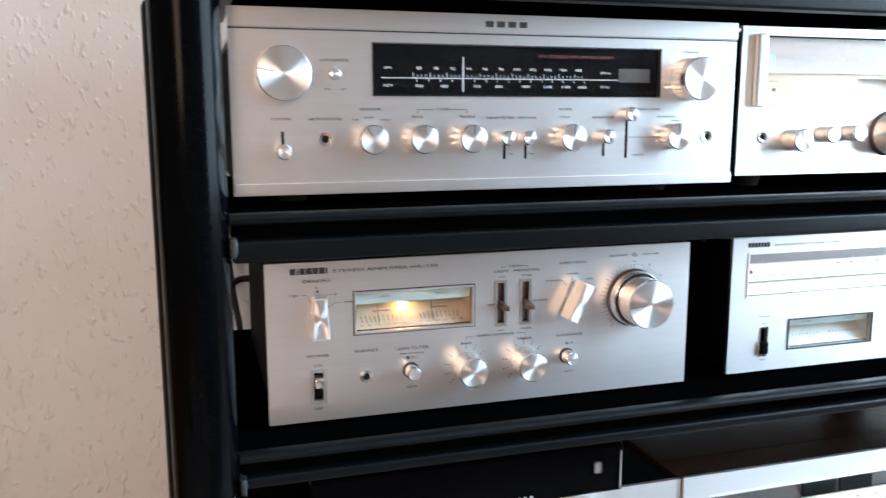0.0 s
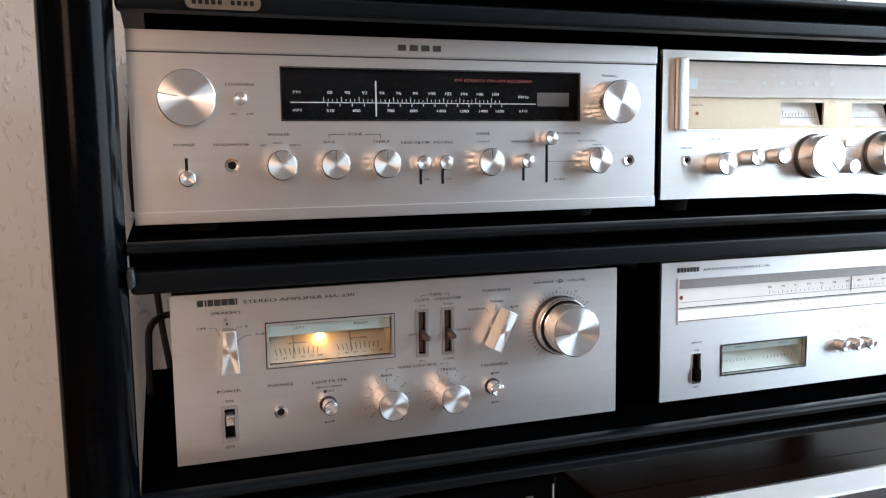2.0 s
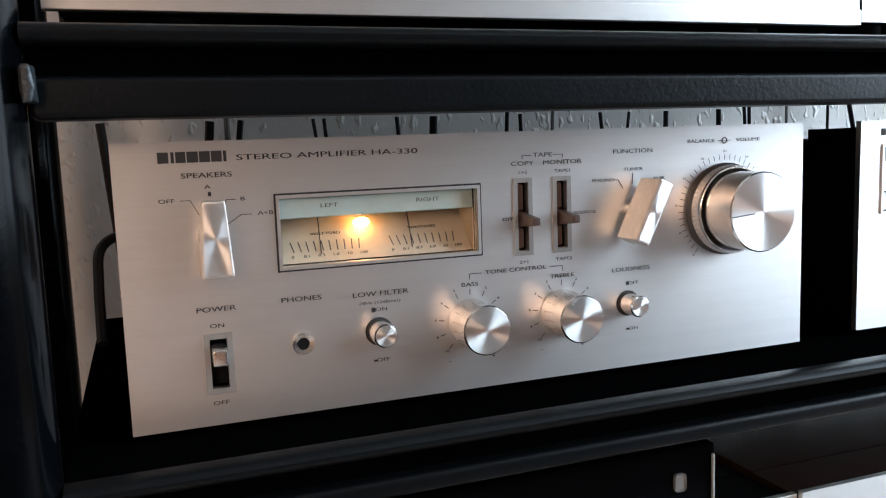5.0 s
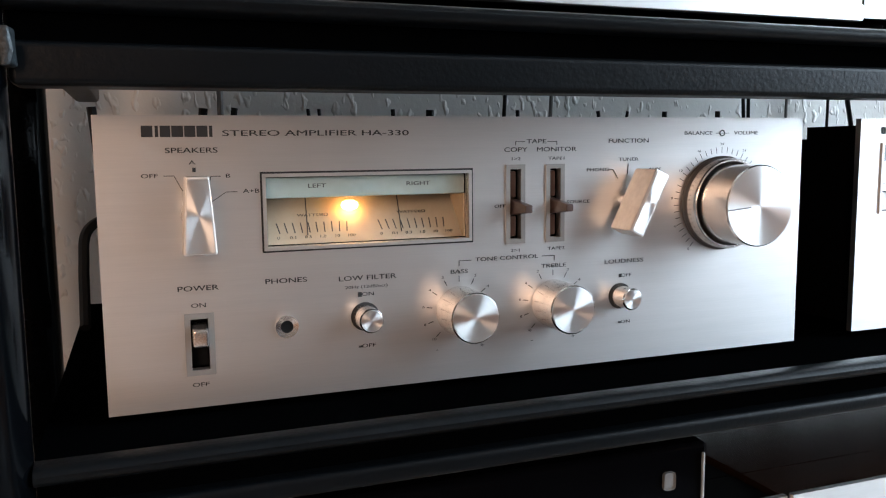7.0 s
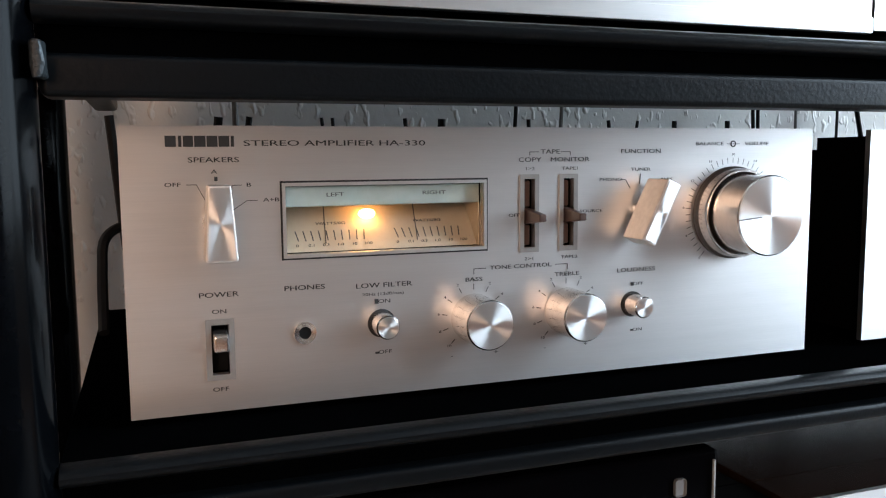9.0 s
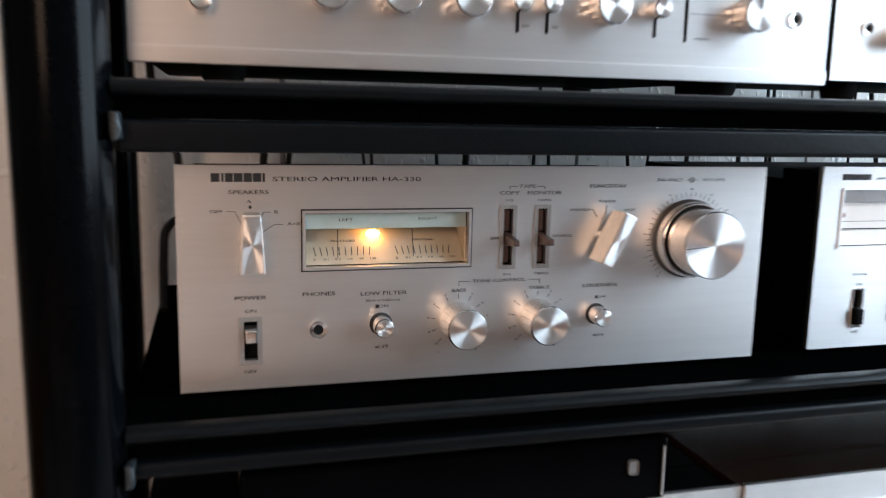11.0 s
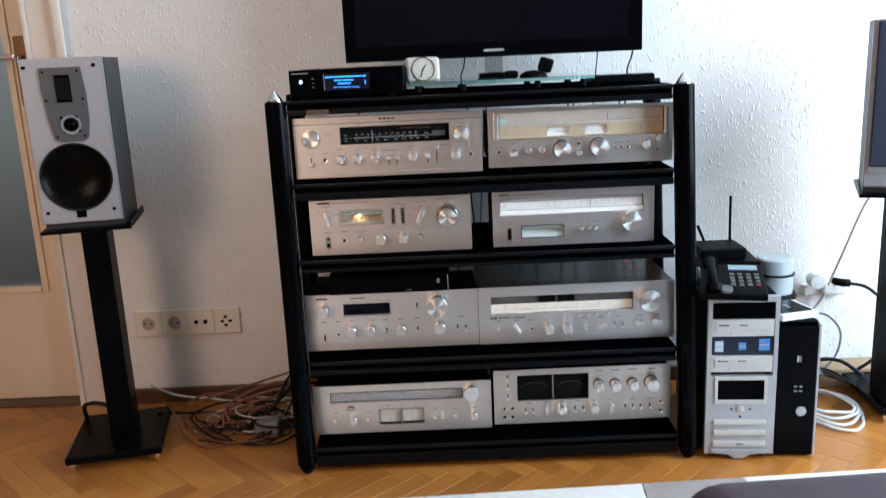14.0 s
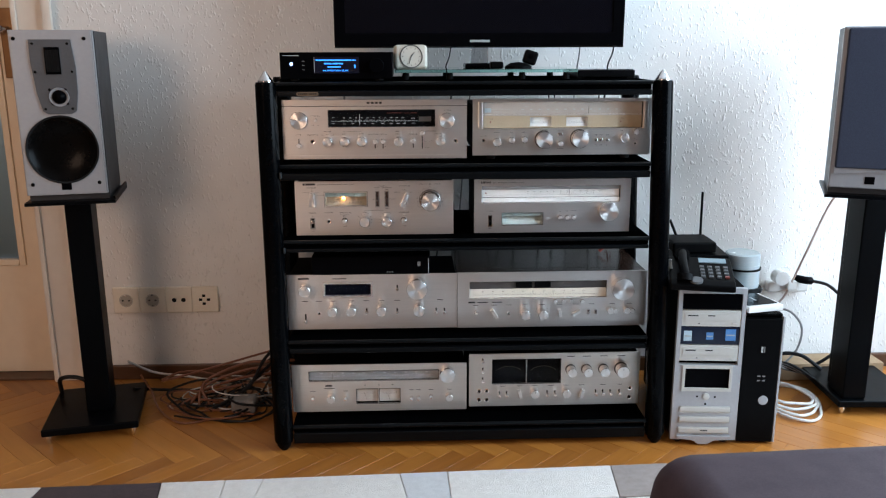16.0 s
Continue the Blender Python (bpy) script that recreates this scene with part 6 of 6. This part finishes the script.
# upright cables behind the units
for k in range(19):
    x = -0.02 + 0.047 * k + rnd.uniform(-0.034, 0.034)
    y = rnd.uniform(0.405, 0.425)
    r = rnd.choice((0.0018, 0.0022, 0.003, 0.0042))
    z1 = rnd.choice((0.93, 0.93, 0.72, 0.72))
    sway = rnd.uniform(-0.05, 0.05)
    cable([(x - sway * 0.6, y, z1), (x - sway * 0.2, y + 0.006, z1 - 0.12), (x + sway * 0.3, y, 0.50), (x + sway, y + 0.005, 0.25), (x + sway * 1.2, y - 0.002, 0.02)], r, CABLEGREY if k % 7 == 3 else CABLEBLACK, "cable hanging down the wall behind the rack", "cables behind the rack")
cable([(0.02, 0.262, 0.630), (-0.004, 0.270, 0.631), (-0.019, 0.255, 0.622), (-0.0215, 0.245, 0.600), (-0.0215, 0.230, 0.575), (-0.021, 0.215, 0.5602)], 0.0038, CABLEBLACK, "black mains cable bent beside the amplifier", "cables behind the rack")
cable([(-0.026, 0.31, 0.86), (-0.028, 0.27, 0.83), (-0.029, 0.25, 0.79), (-0.028, 0.27, 0.745)], 0.0035, CABLEBLACK, "black cable beside the vintage receiver", "cables behind the rack")
for k in range(3):
    cable([(0.862 - 0.01 * k, 0.30, 0.475), (0.845, 0.24 + 0.02 * k, 0.485 - 0.01 * k), (0.828, 0.20, 0.478), (0.805, 0.19 + 0.01 * k, 0.4615)], 0.0016, surface("red_wire", (0.35, 0.05, 0.03), rough=0.4, scale=50) if "red_wire" not in bpy.data.materials else bpy.data.materials["red_wire"], "thin red wire on the walnut receiver", "cables behind the rack")
cable([(0.850, 0.40, 0.90), (0.848, 0.415, 0.78), (0.862, 0.41, 0.68), (0.86, 0.40, 0.60), (0.845, 0.41, 0.50)], 0.003, CABLEBLACK, "black cable hanging down the wall behind the rack", "cables behind the rack")
cable([(0.40, 0.30, 1.03), (0.395, 0.33, 0.99), (0.385, 0.37, 0.955), (0.38, 0.392, 0.90)], 0.0016, CABLEBLACK, "thin black cable behind the television", "cables behind the rack")
cable([(0.745, 0.26, 1.03), (0.75, 0.30, 0.99), (0.757, 0.36, 0.955), (0.76, 0.395, 0.90)], 0.0016, CABLEBLACK, "thin black cable behind the television", "cables behind the rack")
cable([(0.838, 0.26, 1.03), (0.842, 0.30, 0.995), (0.845, 0.36, 0.965), (0.845, 0.40, 0.90)], 0.0022, CABLEBLACK, "thin black cable behind the television", "cables behind the rack")

# the power strip on the wall and what hangs from it
u = thing("power_strip", "white power strip with plugs on the wall", "power strip", pose(1.400, WALL - 0.022, 0.262))
part("body", box(0, 0.130, -0.012, 0.020, 0, 0.034, 0.006, 3), WHITEPLASTIC, u)
part("round_plug", tube([(0.025, -0.012, 0.055), (0.025, -0.050, 0.055)], 0.022, 20), WHITEPLASTIC, u, "white round plug")
part("flat_plug", box(0.05, 0.085, -0.035, -0.0125, 0.012, 0.045, 0.005, 3), WHITEPLASTIC, u)
part("black_plug", tube([(0.078, -0.020, 0.048), (0.100, -0.045, 0.048), (0.118, -0.045, 0.046)], 0.012, 14), BLACKPLASTIC, u, "black angled plug")
cable([(1.518, 0.403, 0.308), (1.56, 0.37, 0.30), (1.60, 0.33, 0.25), (1.605, 0.32, 0.18), (1.575, 0.33, 0.10), (1.52, 0.36, 0.04), (1.46, 0.38, 0.012), (1.40, 0.36, 0.008)], 0.005, CABLEBLACK, "black mains cable hanging from the power strip")
cable([(1.575, 0.330, 0.640), (1.530, 0.36, 0.56), (1.48, 0.38, 0.40), (1.455, 0.43, 0.26), (1.42, 0.43, 0.20), (1.40, 0.42, 0.06), (1.38, 0.38, 0.006)], 0.0035, surface("beige_cable", (0.42, 0.33, 0.28), rough=0.5, scale=40), "beige cable from the loudspeaker to the strip")
cable([(1.400, 0.43, 0.20), (1.45, 0.40, 0.215), (1.49, 0.38, 0.17), (1.48, 0.37, 0.10), (1.43, 0.36, 0.05), (1.36, 0.36, 0.02)], 0.0035, CABLEGREY, "grey cable looping down the wall")
for k in range(4):
    pts = []
    n = 15
    for j in range(n):
        a = 2 * math.pi * j / (n - 2) + 0.7 * k
        rr = 0.092 - 0.012 * k + 0.008 * math.sin(3 * a + k)
        pts.append((1.375 + rr * math.cos(a), 0.190 + 0.125 * rr / 0.092 * math.sin(a), 0.006 + 0.007 * k + 0.003 * math.sin(2 * a)))
    cable(pts, 0.0042, CABLEWHITE, "coiled white network cable on the parquet", "coil of white cable")
for k in range(6):
    cable([(1.27 + 0.01 * k, 0.33, 0.05 + 0.01 * k), (1.34, 0.31 + 0.012 * k, 0.085 - 0.006 * k), (1.43, 0.32, 0.05 + 0.004 * k), (1.52, 0.33 - 0.02 * k, 0.03), (1.60, 0.36 - 0.03 * k, 0.02 + 0.006 * k), (1.70, 0.34, 0.008)], 0.0042, CABLEBLACK if k % 2 else CABLEGREY, "dark mains cable behind the computers")
solo("adapter_block", box(1.40, 1.44, 0.36, 0.40, 0.0005, 0.03, 0.006, 3), BLACKPLASTIC, "black power adapter on the parquet", "power adapter")
solo("cardboard_sheet", box(1.40, 1.75, 0.35, 0.44, 0.0005, 0.055, 0.003), surface("brown_cardboard", (0.32, 0.21, 0.12), (0.26, 0.17, 0.09), rough=0.8, scale=20), "low brown cardboard box on the floor", "cardboard box")
cable([(-0.70, 0.462, 0.70), (-0.705, 0.463, 0.45), (-0.70, 0.462, 0.20), (-0.69, 0.455, 0.05)], 0.0022, CABLEGREY, "thin grey cable down the door casing")

# ---- herringbone parquet: each block a piece of the floor ----
BL, BW = 6, 0.052
base = box(0.0003, BL * BW - 0.0003, 0.0003, BW - 0.0003, -0.0118, 0.0, 0.0005, 1)
block_mesh = bpy.data.meshes.new("parquet_block")
base.to_mesh(block_mesh)
base.free()
block_mesh.materials.append(PARQUET)
rest_v, rest_f = [], []
turn = Matrix.Rotation(radians(-45), 4, "Z")
for j in range(-130, 131):
    for c in range(-12, 13):
        for upright in (False, True):
            gx, gy = (j + 2 * BL * c) * BW, j * BW
            m = Matrix.Translation((gx, gy, 0)) if not upright else Matrix.Translation((gx + (BL + 1) * BW, gy - (BL - 1) * BW, 0)) @ Matrix.Rotation(radians(90), 4, "Z")
            m = Matrix.Translation((0.2, 0.12, 0)) @ turn @ m
            mid = m @ Vector((BL * BW / 2, BW / 2, 0))
            if not (LEFT - 0.2 < mid.x < RIGHT + 0.2 and BACK - 0.2 < mid.y < WALL + 0.17):
                continue
            if -1.35 < mid.x < 2.1 and mid.y > -0.55:
                ob = new("parquet_block", block_mesh)
                ob.parent, ob.matrix_basis = floor_ob, m @ Matrix.Translation((0, 0, rnd.uniform(-0.0005, 0)))
            else:
                n = len(rest_v)
                rest_v += [tuple(m @ Vector(p)) for p in ((0.0006, 0.0006, -0.0004), (BL * BW - 0.0006, 0.0006, -0.0004), (BL * BW - 0.0006, BW - 0.0006, -0.0004), (0.0006, BW - 0.0006, -0.0004))]
                rest_f.append((n, n + 1, n + 2, n + 3))
me = bpy.data.meshes.new("parquet_rest")
me.from_pydata(rest_v, [], rest_f)
me.materials.append(PARQUET)
rest = new("parquet_rest", me)
rest.parent = floor_ob
tagged(rest, "herringbone oak parquet further into the room", kind="stuff")
